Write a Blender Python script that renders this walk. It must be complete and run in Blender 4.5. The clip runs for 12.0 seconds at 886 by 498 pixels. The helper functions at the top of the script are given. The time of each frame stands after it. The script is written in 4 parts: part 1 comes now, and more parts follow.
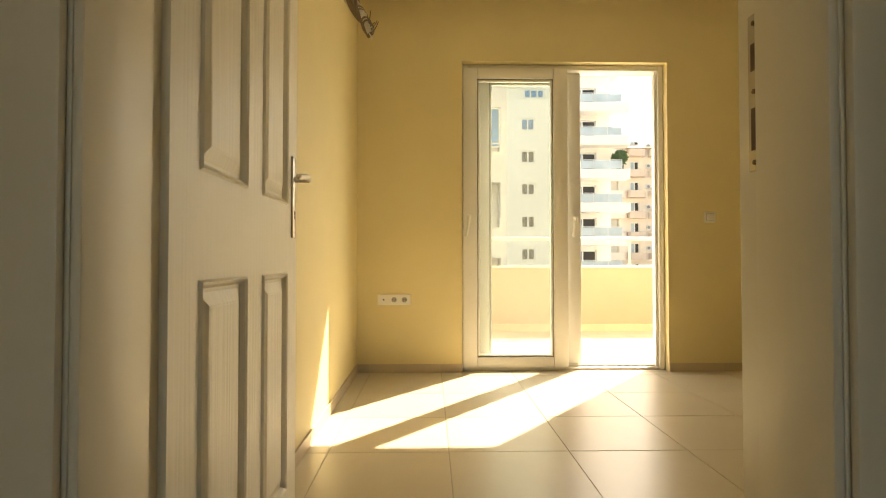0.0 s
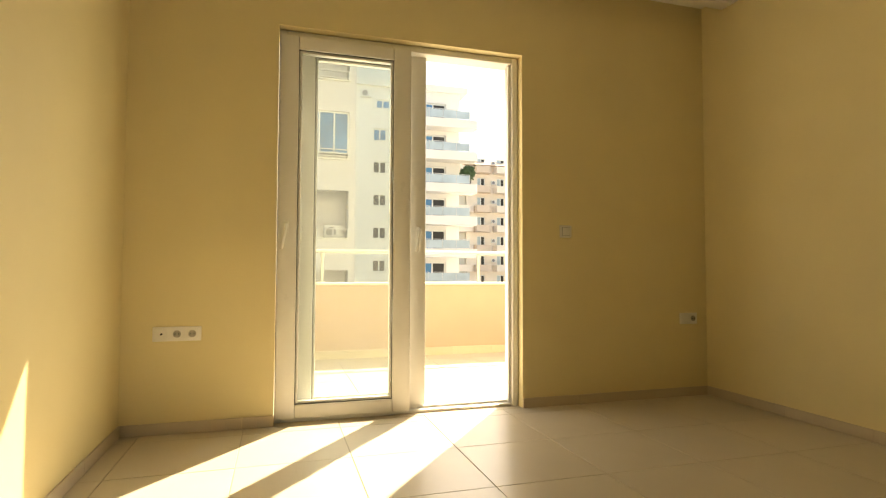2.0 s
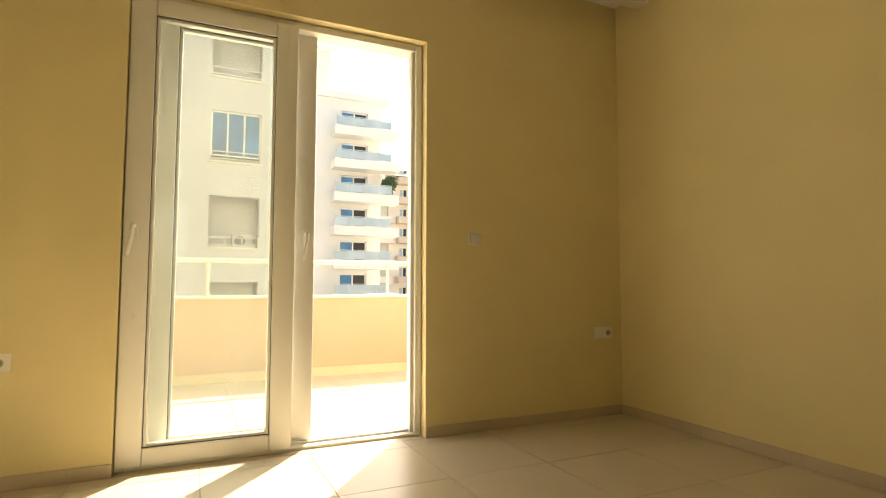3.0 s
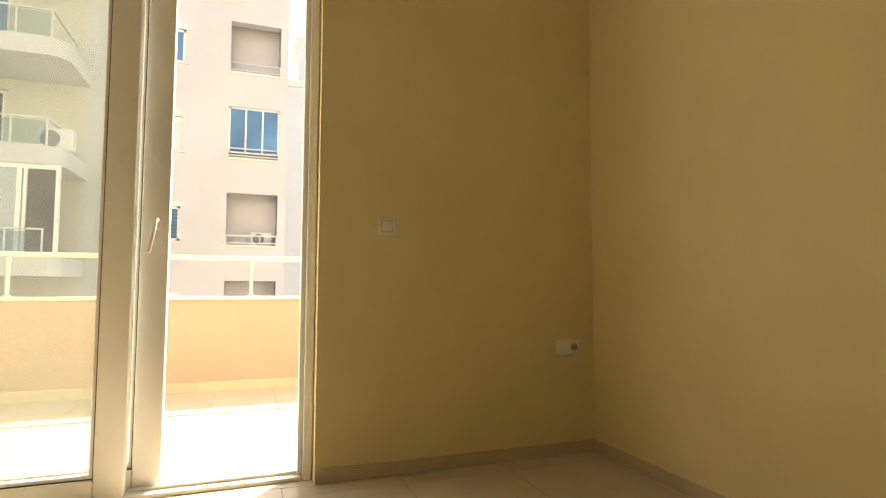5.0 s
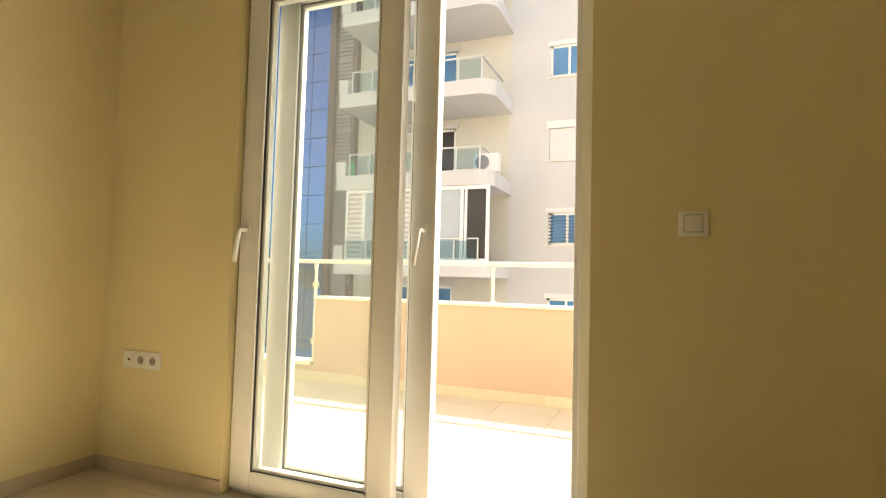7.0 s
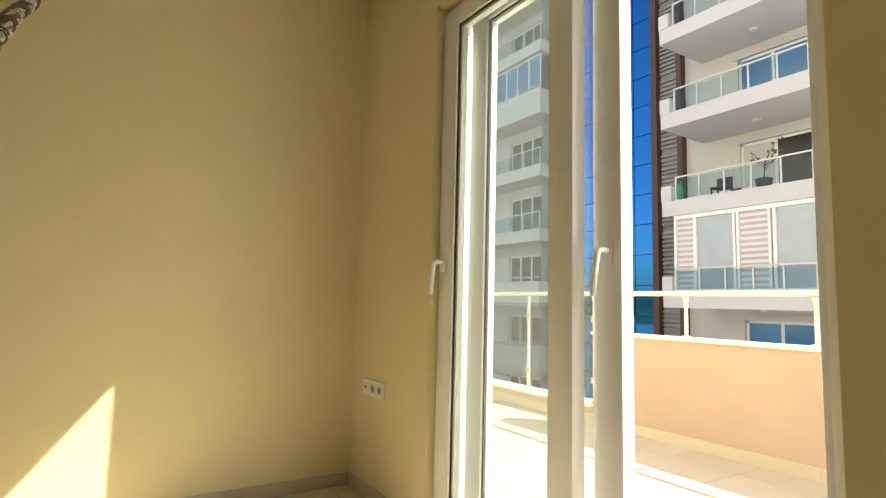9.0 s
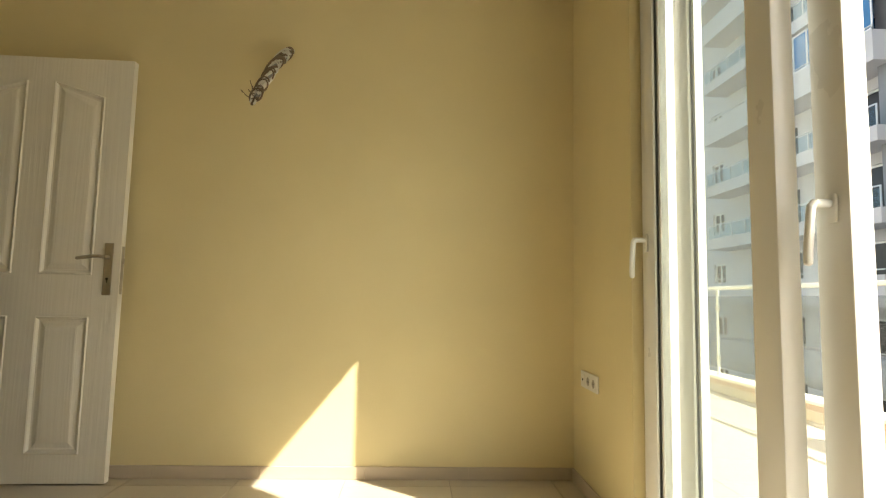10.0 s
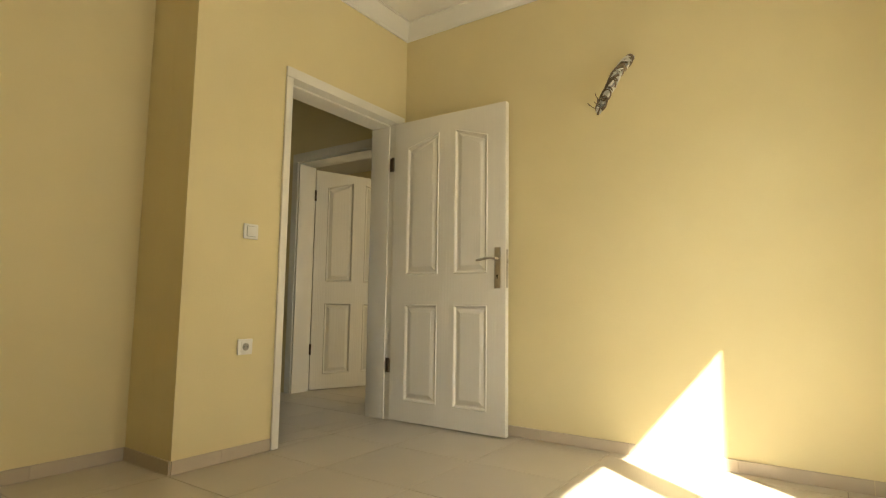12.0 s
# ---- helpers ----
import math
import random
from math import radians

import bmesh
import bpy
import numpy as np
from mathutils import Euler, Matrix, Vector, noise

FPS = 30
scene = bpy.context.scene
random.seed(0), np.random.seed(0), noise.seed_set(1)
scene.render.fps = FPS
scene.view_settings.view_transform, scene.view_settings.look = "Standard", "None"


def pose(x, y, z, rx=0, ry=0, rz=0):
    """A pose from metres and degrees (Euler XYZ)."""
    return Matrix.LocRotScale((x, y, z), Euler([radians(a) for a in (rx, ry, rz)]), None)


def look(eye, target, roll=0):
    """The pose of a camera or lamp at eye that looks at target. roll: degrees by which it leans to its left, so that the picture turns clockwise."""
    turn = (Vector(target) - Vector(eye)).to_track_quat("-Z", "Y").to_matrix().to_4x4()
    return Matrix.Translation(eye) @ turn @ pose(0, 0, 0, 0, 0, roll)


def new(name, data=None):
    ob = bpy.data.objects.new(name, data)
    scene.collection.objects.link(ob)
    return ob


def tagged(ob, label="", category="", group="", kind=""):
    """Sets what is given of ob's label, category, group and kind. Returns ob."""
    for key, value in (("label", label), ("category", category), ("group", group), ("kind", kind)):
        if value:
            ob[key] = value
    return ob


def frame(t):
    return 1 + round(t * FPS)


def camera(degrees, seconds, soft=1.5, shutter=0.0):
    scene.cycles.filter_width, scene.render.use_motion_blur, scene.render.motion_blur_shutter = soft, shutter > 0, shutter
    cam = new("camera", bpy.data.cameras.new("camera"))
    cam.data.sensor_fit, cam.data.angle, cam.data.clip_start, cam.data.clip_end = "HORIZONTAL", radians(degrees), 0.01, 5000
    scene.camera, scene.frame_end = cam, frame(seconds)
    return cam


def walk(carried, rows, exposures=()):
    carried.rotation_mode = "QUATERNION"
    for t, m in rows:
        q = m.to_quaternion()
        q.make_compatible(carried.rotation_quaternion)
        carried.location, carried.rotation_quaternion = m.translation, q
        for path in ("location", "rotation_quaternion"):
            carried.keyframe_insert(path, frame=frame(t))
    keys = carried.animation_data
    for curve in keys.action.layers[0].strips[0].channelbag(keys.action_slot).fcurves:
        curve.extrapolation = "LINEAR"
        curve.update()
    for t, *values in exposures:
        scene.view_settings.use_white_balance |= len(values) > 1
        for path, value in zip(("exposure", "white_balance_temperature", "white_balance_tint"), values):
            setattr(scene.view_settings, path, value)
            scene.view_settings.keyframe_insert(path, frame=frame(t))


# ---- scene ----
cam = camera(78.0, 12.0, soft=1.2)
PATH = [
    (0, (0.554, -4.14, 0.841), (0.6, -2.141, 0.884), 0.0),
    (0.5, (0.555, -3.909, 0.873), (0.706, -1.916, 0.919), 0.0),
    (1, (0.628, -3.721, 0.878), (0.894, -1.74, 0.941), 0.1),
    (1.5, (0.74, -3.536, 0.878), (1.149, -1.58, 0.955), 0.2),
    (2, (0.812, -3.345, 0.895), (1.387, -1.432, 0.979), 0.2),
    (2.5, (0.943, -3.161, 0.911), (1.664, -1.298, 1.02), 0.2),
    (3, (1.102, -2.988, 0.894), (1.939, -1.176, 1.022), 0.1),
    (3.5, (1.31, -2.878, 0.907), (2.181, -1.083, 1.04), 0.1),
    (5.3, (2.142, -2.475, 0.899), (2.7, -0.559, 1.031), 0.3),
    (5.5, (2.198, -2.419, 0.885), (2.619, -0.469, 1.028), 0.6),
    (6, (2.367, -2.262, 0.883), (2.403, -0.267, 1.02), 0.9),
    (6.5, (2.494, -2.098, 0.942), (2.086, -0.144, 1.058), 1.4),
    (8.5, (2.867, -1.38, 1.006), (1.415, -0.016, 1.184), 1.3),
    (9, (2.873, -1.26, 0.991), (1.196, -0.189, 1.189), 1.4),
    (9.5, (2.906, -1.162, 0.929), (1.03, -0.507, 1.147), 1.2),
    (10, (2.916, -0.851, 0.93), (0.926, -0.754, 1.111), 1.2),
    (10.5, (2.957, -0.793, 0.905), (0.987, -1.085, 1.089), 1.1),
    (11, (3.017, -0.78, 0.853), (1.114, -1.36, 1.051), 1.0),
    (11.5, (3.075, -0.744, 0.82), (1.286, -1.615, 1.024), 0.8),
    (12, (3.139, -0.71, 0.809), (1.503, -1.841, 1.010), 0.8),
]
walk(cam, [(t, look(eye, target, roll)) for t, eye, target, roll in PATH], exposures=[(0.0, 2.6, 9400, 8), (1.0, 2.4, 9200, 8), (3.0, 2.42, 8900, 8), (6.0, 2.3, 7800, 10), (8.5, 2.2, 7200, 7), (9.3, 2.08, 6900, 6), (10.0, 2.2, 7000, 5), (11.0, 2.7, 7000, 5), (12.0, 2.88, 7000, 5)])

# ---- light ----
SUN_FROM = Vector((0.80, 1.0, 1.24)).normalized()
world = bpy.data.worlds.new("sky")
scene.world = world
world.use_nodes = True
sky = world.node_tree.nodes.new("ShaderNodeTexSky")
sky.sky_type = "NISHITA"
sky.sun_disc = False
sky.sun_elevation = math.asin(SUN_FROM.z)
sky.sun_rotation = math.atan2(SUN_FROM.x, SUN_FROM.y)
sky.dust_density = 2.0
world.node_tree.links.new(sky.outputs[0], world.node_tree.nodes["Background"].inputs[0])
world.node_tree.nodes["Background"].inputs[1].default_value = 0.085

sun = new("sun", bpy.data.lights.new("sun", "SUN"))
sun.data.energy, sun.data.angle, sun.data.color = 3.2, radians(0.55), (1.0, 0.93, 0.82)
sun.matrix_world = look(SUN_FROM * 60, (0, 0, 0))


def area_light(name, x, y, z, rx, rz, w, h, watts, color=(1.0, 0.965, 0.91)):
    lamp = new(name, bpy.data.lights.new(name, "AREA"))
    lamp.data.shape, lamp.data.size, lamp.data.size_y = "RECTANGLE", w, h
    lamp.data.energy, lamp.data.color = watts, color
    lamp.matrix_world = pose(x, y, z, rx, 0, rz)
    return lamp


# extra daylight in balcony doorway; fill lamps at added, unseen windows off the hall
area_light("balcony_door_daylight", 1.60, 0.32, 1.15, -90, 0, 1.45, 2.1, 3)
area_light("far_room_fill", -1.7, 0.3, 1.6, -90, 0, 1.3, 1.3, 3.4, (1.0, 0.92, 0.78))
area_light("hall_room_fill", 0.6, -7.3, 1.5, 90, 0, 1.8, 1.5, 0.08, (1.0, 0.90, 0.72))

# ---- materials ----


def mat(name, base, rough=0.6, metal=0.0, vary=0.06, scale=3.0, bump=0.0, bump_scale=60.0, spec=0.5, rnd=0.0, tint=None):
    m = bpy.data.materials.new(name)
    m.use_nodes = True
    nt = m.node_tree
    b = nt.nodes["Principled BSDF"]
    b.inputs["Roughness"].default_value = rough
    b.inputs["Metallic"].default_value = metal
    b.inputs["Specular IOR Level"].default_value = spec
    tc = nt.nodes.new("ShaderNodeTexCoord")
    n1 = nt.nodes.new("ShaderNodeTexNoise")
    n1.inputs["Scale"].default_value = scale
    n1.inputs["Detail"].default_value = 6
    nt.links.new(tc.outputs["Object"], n1.inputs["Vector"])
    ramp = nt.nodes.new("ShaderNodeValToRGB")
    t = tint or base
    ramp.color_ramp.elements[0].position, ramp.color_ramp.elements[1].position = 0.3, 0.7
    ramp.color_ramp.elements[0].color = (*[max(0, c * (1 - vary)) for c in t], 1)
    ramp.color_ramp.elements[1].color = (*[min(1, c * (1 + vary)) for c in base], 1)
    nt.links.new(n1.outputs["Fac"], ramp.inputs["Fac"])
    col = ramp.outputs["Color"]
    if rnd:
        oi = nt.nodes.new("ShaderNodeObjectInfo")
        hsv = nt.nodes.new("ShaderNodeHueSaturation")
        mr = nt.nodes.new("ShaderNodeMapRange")
        mr.inputs["To Min"].default_value, mr.inputs["To Max"].default_value = 1 - rnd, 1 + rnd
        nt.links.new(oi.outputs["Random"], mr.inputs["Value"])
        nt.links.new(mr.outputs["Result"], hsv.inputs["Value"])
        nt.links.new(col, hsv.inputs["Color"])
        col = hsv.outputs["Color"]
    nt.links.new(col, b.inputs["Base Color"])
    n2 = nt.nodes.new("ShaderNodeTexNoise")
    n2.inputs["Scale"].default_value = bump_scale
    n2.inputs["Detail"].default_value = 4
    nt.links.new(tc.outputs["Object"], n2.inputs["Vector"])
    rr = nt.nodes.new("ShaderNodeMapRange")
    rr.inputs["To Min"].default_value, rr.inputs["To Max"].default_value = rough * 0.9, min(1, rough * 1.12)
    nt.links.new(n1.outputs["Fac"], rr.inputs["Value"])
    nt.links.new(rr.outputs["Result"], b.inputs["Roughness"])
    if bump:
        bp = nt.nodes.new("ShaderNodeBump")
        bp.inputs["Strength"].default_value = bump
        bp.inputs["Distance"].default_value = 0.002
        nt.links.new(n2.outputs["Fac"], bp.inputs["Height"])
        nt.links.new(bp.outputs["Normal"], b.inputs["Normal"])
    return m


def grain_mat(name, base, rough=0.42):
    """White moulded door skin: fine embossed wood grain that runs up the leaf."""
    m = mat(name, base, rough, vary=0.02, scale=2)
    nt = m.node_tree
    b = nt.nodes["Principled BSDF"]
    tc = nt.nodes.new("ShaderNodeTexCoord")
    mp = nt.nodes.new("ShaderNodeMapping")
    mp.inputs["Scale"].default_value = (9, 9, 0.5)
    mp2 = nt.nodes.new("ShaderNodeMapping")
    mp2.inputs["Scale"].default_value = (150, 150, 5)
    nz = nt.nodes.new("ShaderNodeTexNoise")
    nz.inputs["Scale"].default_value, nz.inputs["Detail"].default_value = 1.0, 4
    nt.links.new(tc.outputs["Object"], mp2.inputs["Vector"])
    nt.links.new(mp2.outputs["Vector"], nz.inputs["Vector"])
    mix = nt.nodes.new("ShaderNodeMath")
    mix.operation = "MULTIPLY_ADD"
    mix.inputs[1].default_value = 1.3
    wv = nt.nodes.new("ShaderNodeTexWave")
    wv.wave_type, wv.bands_direction = "BANDS", "Y"
    wv.inputs["Scale"].default_value, wv.inputs["Distortion"].default_value = 1.5, 16.0
    wv.inputs["Detail"].default_value, wv.inputs["Detail Scale"].default_value = 3.0, 0.6
    nt.links.new(tc.outputs["Object"], mp.inputs["Vector"])
    nt.links.new(mp.outputs["Vector"], wv.inputs["Vector"])
    bp = nt.nodes.new("ShaderNodeBump")
    bp.inputs["Strength"].default_value, bp.inputs["Distance"].default_value = 0.42, 0.0015
    nt.links.new(nz.outputs["Fac"], mix.inputs[0])
    soft = nt.nodes.new("ShaderNodeMath")
    soft.operation = "MULTIPLY"
    soft.inputs[1].default_value = 0.55
    nt.links.new(wv.outputs["Fac"], soft.inputs[0])
    nt.links.new(soft.outputs[0], mix.inputs[2])
    nt.links.new(mix.outputs[0], bp.inputs["Height"])
    nt.links.new(bp.outputs["Normal"], b.inputs["Normal"])
    return m


def glass_mat(name, tint=(0.93, 0.97, 0.95), gloss=0.06, dust=0.0):
    """Thin clear pane: lets light straight through and mirrors a little, more at a slant."""
    m = bpy.data.materials.new(name)
    m.use_nodes = True
    nt = m.node_tree
    nt.nodes.remove(nt.nodes["Principled BSDF"])
    tr, gl = nt.nodes.new("ShaderNodeBsdfTransparent"), nt.nodes.new("ShaderNodeBsdfGlossy")
    tr.inputs["Color"].default_value = (*tint, 1)
    gl.inputs["Roughness"].default_value = 0.02
    mx, lw = nt.nodes.new("ShaderNodeMixShader"), nt.nodes.new("ShaderNodeLayerWeight")
    pw, sc = nt.nodes.new("ShaderNodeMath"), nt.nodes.new("ShaderNodeMapRange")
    pw.operation = "POWER"
    pw.inputs[1].default_value = 4.0
    sc.inputs["To Min"].default_value, sc.inputs["To Max"].default_value = 0.02, 0.5
    lw.inputs["Blend"].default_value = 0.5
    nt.links.new(lw.outputs["Facing"], pw.inputs[0])
    nt.links.new(pw.outputs[0], sc.inputs["Value"])
    nt.links.new(sc.outputs["Result"], mx.inputs["Fac"])
    film, dm = nt.nodes.new("ShaderNodeBsdfTranslucent"), nt.nodes.new("ShaderNodeMixShader")
    film.inputs["Color"].default_value = (0.85, 0.87, 0.86, 1)
    nz, rg = nt.nodes.new("ShaderNodeTexNoise"), nt.nodes.new("ShaderNodeMapRange")
    nz.inputs["Scale"].default_value, nz.inputs["Detail"].default_value = 3.0, 5
    rg.inputs["From Min"].default_value, rg.inputs["From Max"].default_value = 0.3, 0.7
    rg.inputs["To Min"].default_value, rg.inputs["To Max"].default_value = dust * 0.7, dust * 1.3
    nt.links.new(nz.outputs["Fac"], rg.inputs["Value"])
    nt.links.new(rg.outputs["Result"], dm.inputs["Fac"])
    nt.links.new(tr.outputs[0], dm.inputs[1])
    nt.links.new(film.outputs[0], dm.inputs[2])
    nt.links.new(dm.outputs[0], mx.inputs[1])
    nt.links.new(gl.outputs[0], mx.inputs[2])
    nt.links.new(mx.outputs[0], nt.nodes["Material Output"].inputs["Surface"])
    return m


M_WALL = mat("cream_yellow_wall_paint", (0.755, 0.650, 0.380), 0.62, vary=0.03, scale=1.4, bump=0.26, bump_scale=110, tint=(0.740, 0.634, 0.362))
M_CEIL = mat("white_ceiling_paint", (0.80, 0.78, 0.72), 0.8, vary=0.02, scale=1.2, bump=0.1)
M_TILE = mat("pale_beige_floor_tile", (0.56, 0.495, 0.395), 0.30, vary=0.05, scale=2.2, bump=0.04, bump_scale=30, rnd=0.03)
M_HILL = mat("far_wooded_hill", (0.06, 0.08, 0.05), 0.95, vary=0.4, scale=0.05)
M_GROUT = mat("grey_grout", (0.39, 0.34, 0.275), 0.9, vary=0.15, scale=9)
M_SKIRT = mat("beige_skirting_tile", (0.53, 0.44, 0.335), 0.4, vary=0.06, scale=4, rnd=0.04)
M_DOOR = grain_mat("white_moulded_door", (0.80, 0.765, 0.68))
M_CASING = mat("white_painted_casing", (0.80, 0.765, 0.68), 0.38, vary=0.02, scale=2)
M_PVC = mat("white_pvc", (0.80, 0.79, 0.75), 0.28, vary=0.02, scale=3)
M_SEAL = mat("dark_rubber_seal", (0.045, 0.05, 0.045), 0.6)
M_STEEL = mat("brushed_nickel", (0.50, 0.46, 0.40), 0.32, metal=1.0, vary=0.08, scale=30)
M_BRASS = mat("aged_hinge_brass", (0.12, 0.085, 0.05), 0.45, metal=0.8, vary=0.2, scale=40)
M_PLAST = mat("white_switch_plastic", (0.80, 0.78, 0.73), 0.3, vary=0.01)
M_DARK = mat("dark_hole", (0.03, 0.028, 0.025), 0.6)
M_WIREW = mat("white_wire_sheath", (0.76, 0.73, 0.66), 0.5)
M_WIREB = mat("brown_wire_sheath", (0.20, 0.14, 0.085), 0.5)
M_WIREG = mat("grey_wire_sheath", (0.30, 0.29, 0.28), 0.5)
M_GLASS = glass_mat("door_glass", (0.90, 0.925, 0.905), dust=0.012)
M_RGLASS = glass_mat("grey_railing_glass", (0.74, 0.76, 0.76))
M_PEACH = mat("peach_render", (0.46, 0.352, 0.296), 0.85, vary=0.05, scale=1.6, bump=0.35, bump_scale=140)
M_STONE = mat("pale_marble_coping", (0.74, 0.70, 0.62), 0.4, vary=0.08, scale=6)
M_BTILE = mat("balcony_floor_tile", (0.52, 0.47, 0.40), 0.5, vary=0.05, scale=3, rnd=0.04)
M_RAIL = mat("white_aluminium_rail", (0.60, 0.60, 0.58), 0.35, metal=0.2, vary=0.02)
M_FACADE = mat("white_facade_render", (0.58, 0.564, 0.553), 0.9, vary=0.05, scale=0.5, bump=0.2, bump_scale=20)
M_FACADE_C = mat("white_far_facade", (0.78, 0.76, 0.72), 0.9, vary=0.04, scale=0.3)
M_CREAM = mat("cream_balcony_wall", (0.60, 0.565, 0.485), 0.9, vary=0.05, scale=0.6)
M_BEIGE = mat("beige_facade", (0.82, 0.73, 0.63), 0.9, vary=0.06, scale=0.4)
M_BROWNB = mat("brown_balcony_band", (0.64, 0.52, 0.42), 0.9, vary=0.06, scale=0.6)
M_PANE = mat("dark_blue_window_pane", (0.065, 0.21, 0.40), 0.08, vary=0.3, scale=0.7, spec=0.45)
M_PANED = mat("dark_pane_and_opening", (0.045, 0.04, 0.036), 0.25, vary=0.3, scale=0.7, spec=0.3)
M_CURTAIN = mat("pale_net_curtain_behind_glass", (0.40, 0.44, 0.46), 0.25, vary=0.04, scale=2.5, spec=0.6)
M_BLIND = mat("pink_grey_zebra_blind", (0.52, 0.44, 0.43), 0.7, vary=0.1, scale=2)
M_BALGL = glass_mat("blue_green_balcony_glass", (0.78, 0.86, 0.89))
M_SHUT = mat("white_roller_shutter", (0.72, 0.70, 0.68), 0.6, vary=0.03)
M_FARGL = mat("pale_far_balcony_glass", (0.42, 0.50, 0.54), 0.15, vary=0.15, scale=0.6, spec=0.7)
M_BLUE = mat("blue_mirror_glass", (0.03, 0.16, 0.38), 0.03, metal=1.0, vary=0.10, scale=0.15)
M_MULL = mat("dark_blue_mullion", (0.02, 0.04, 0.10), 0.4)
M_BROWN = mat("dark_brown_cladding", (0.09, 0.045, 0.03), 0.6, vary=0.1)
M_LOUV = mat("grey_louver", (0.26, 0.24, 0.23), 0.6, vary=0.06)
M_GREYP = mat("grey_cladding_panel", (0.22, 0.22, 0.23), 0.5, vary=0.06)
M_LEAF = mat("plant_leaf", (0.05, 0.10, 0.035), 0.6, vary=0.3, scale=8)
M_POT = mat("dark_plant_pot", (0.05, 0.045, 0.05), 0.6)
M_GREEN = mat("bright_green_plastic", (0.05, 0.40, 0.10), 0.4)
M_ASPH = mat("pale_bounce_ground", (0.28, 0.27, 0.255), 0.9, vary=0.15, scale=0.5)
M_ACW = mat("air_conditioner_case", (0.70, 0.69, 0.66), 0.5)

# ---- builders ----


def add_box(bm, a, b, bevel=0.0):
    """One axis-aligned box from corner a to corner b."""
    r = bmesh.ops.create_cube(bm, size=1)
    for v in r["verts"]:
        v.co = Vector([(p + q) / 2 + c * (q - p) for p, q, c in zip(a, b, v.co)])
    if bevel:
        es = list({e for v in r["verts"] for e in v.link_edges})
        bmesh.ops.bevel(bm, geom=es, offset=bevel, segments=2, profile=0.5, affect="EDGES", clamp_overlap=True)


def add_cyl(bm, a, b, r, seg=16, r2=None):
    a, b = Vector(a), Vector(b)
    m = Matrix.Translation((a + b) / 2) @ (b - a).to_track_quat("Z", "Y").to_matrix().to_4x4()
    bmesh.ops.create_cone(bm, cap_ends=True, segments=seg, radius1=r, radius2=r if r2 is None else r2, depth=(b - a).length, matrix=m)


def mesh_of(name, bm, material, smooth=False):
    bmesh.ops.recalc_face_normals(bm, faces=bm.faces)
    me = bpy.data.meshes.new(name)
    bm.to_mesh(me)
    bm.free()
    for m in (material if isinstance(material, (list, tuple)) else [material]):
        me.materials.append(m)
    if smooth:
        me.shade_smooth()
        me.set_sharp_from_angle(angle=radians(35))
    return me


def part(name, bm, material, parent=None, label="", smooth=False):
    ob = new(name, mesh_of(name, bm, material, smooth))
    if parent is not None:
        ob.parent = parent
        ob.matrix_parent_inverse = parent.matrix_basis.inverted()
    if label:
        ob["label"] = label
    return ob


def boxes(name, material, parent, *bb, bevel=0.0, label=""):
    bm = bmesh.new()
    for a, b in bb:
        add_box(bm, a, b, bevel)
    return part(name, bm, material, parent, label, smooth=bevel > 0)


def thing(name, at=(0, 0, 0), label="", category="", group="", kind=""):
    ob = new(name)
    ob.matrix_basis = pose(*at)
    return tagged(ob, label, category, group, kind)


def structure(name, material, *bb, label="", bevel=0.0):
    return tagged(boxes(name, material, None, *bb, bevel=bevel), label, kind="structure")


def holed(name, material, axis, at, thick, u, z, holes, parent=None, label=""):
    """A wall along x (axis 0) or y (axis 1) from face at to at + thick, with openings (u0, u1, z0, z1) right through it."""
    us = sorted({*u, *[h[k] for h in holes for k in (0, 1) if u[0] < h[k] < u[1]]})
    zs = sorted({*z, *[h[k] for h in holes for k in (2, 3) if z[0] < h[k] < z[1]]})
    bm = bmesh.new()
    lo, hi = min(at, at + thick), max(at, at + thick)

    def quad(ps):
        bm.faces.new([bm.verts.new(p) for p in ps])

    def p3(uu, d, zz):
        return (uu, d, zz) if axis == 0 else (d, uu, zz)

    def solid(i, k):
        if not (0 <= i < len(us) - 1 and 0 <= k < len(zs) - 1):
            return False
        cu, cz = (us[i] + us[i + 1]) / 2, (zs[k] + zs[k + 1]) / 2
        return not any(h[0] < cu < h[1] and h[2] < cz < h[3] for h in holes)

    for i in range(len(us) - 1):
        for k in range(len(zs) - 1):
            if not solid(i, k):
                continue
            a, b, c, d = us[i], us[i + 1], zs[k], zs[k + 1]
            for dd in (lo, hi):
                quad([p3(a, dd, c), p3(b, dd, c), p3(b, dd, d), p3(a, dd, d)])
            if not solid(i - 1, k):
                quad([p3(a, lo, c), p3(a, hi, c), p3(a, hi, d), p3(a, lo, d)])
            if not solid(i + 1, k):
                quad([p3(b, lo, c), p3(b, hi, c), p3(b, hi, d), p3(b, lo, d)])
            if not solid(i, k - 1):
                quad([p3(a, lo, c), p3(b, lo, c), p3(b, hi, c), p3(a, hi, c)])
            if not solid(i, k + 1):
                quad([p3(a, lo, d), p3(b, lo, d), p3(b, hi, d), p3(a, hi, d)])
    bmesh.ops.remove_doubles(bm, verts=bm.verts, dist=0.0005)
    ob = part(name, bm, material, parent, label)
    if parent is None:
        ob["kind"] = "structure"
    return ob


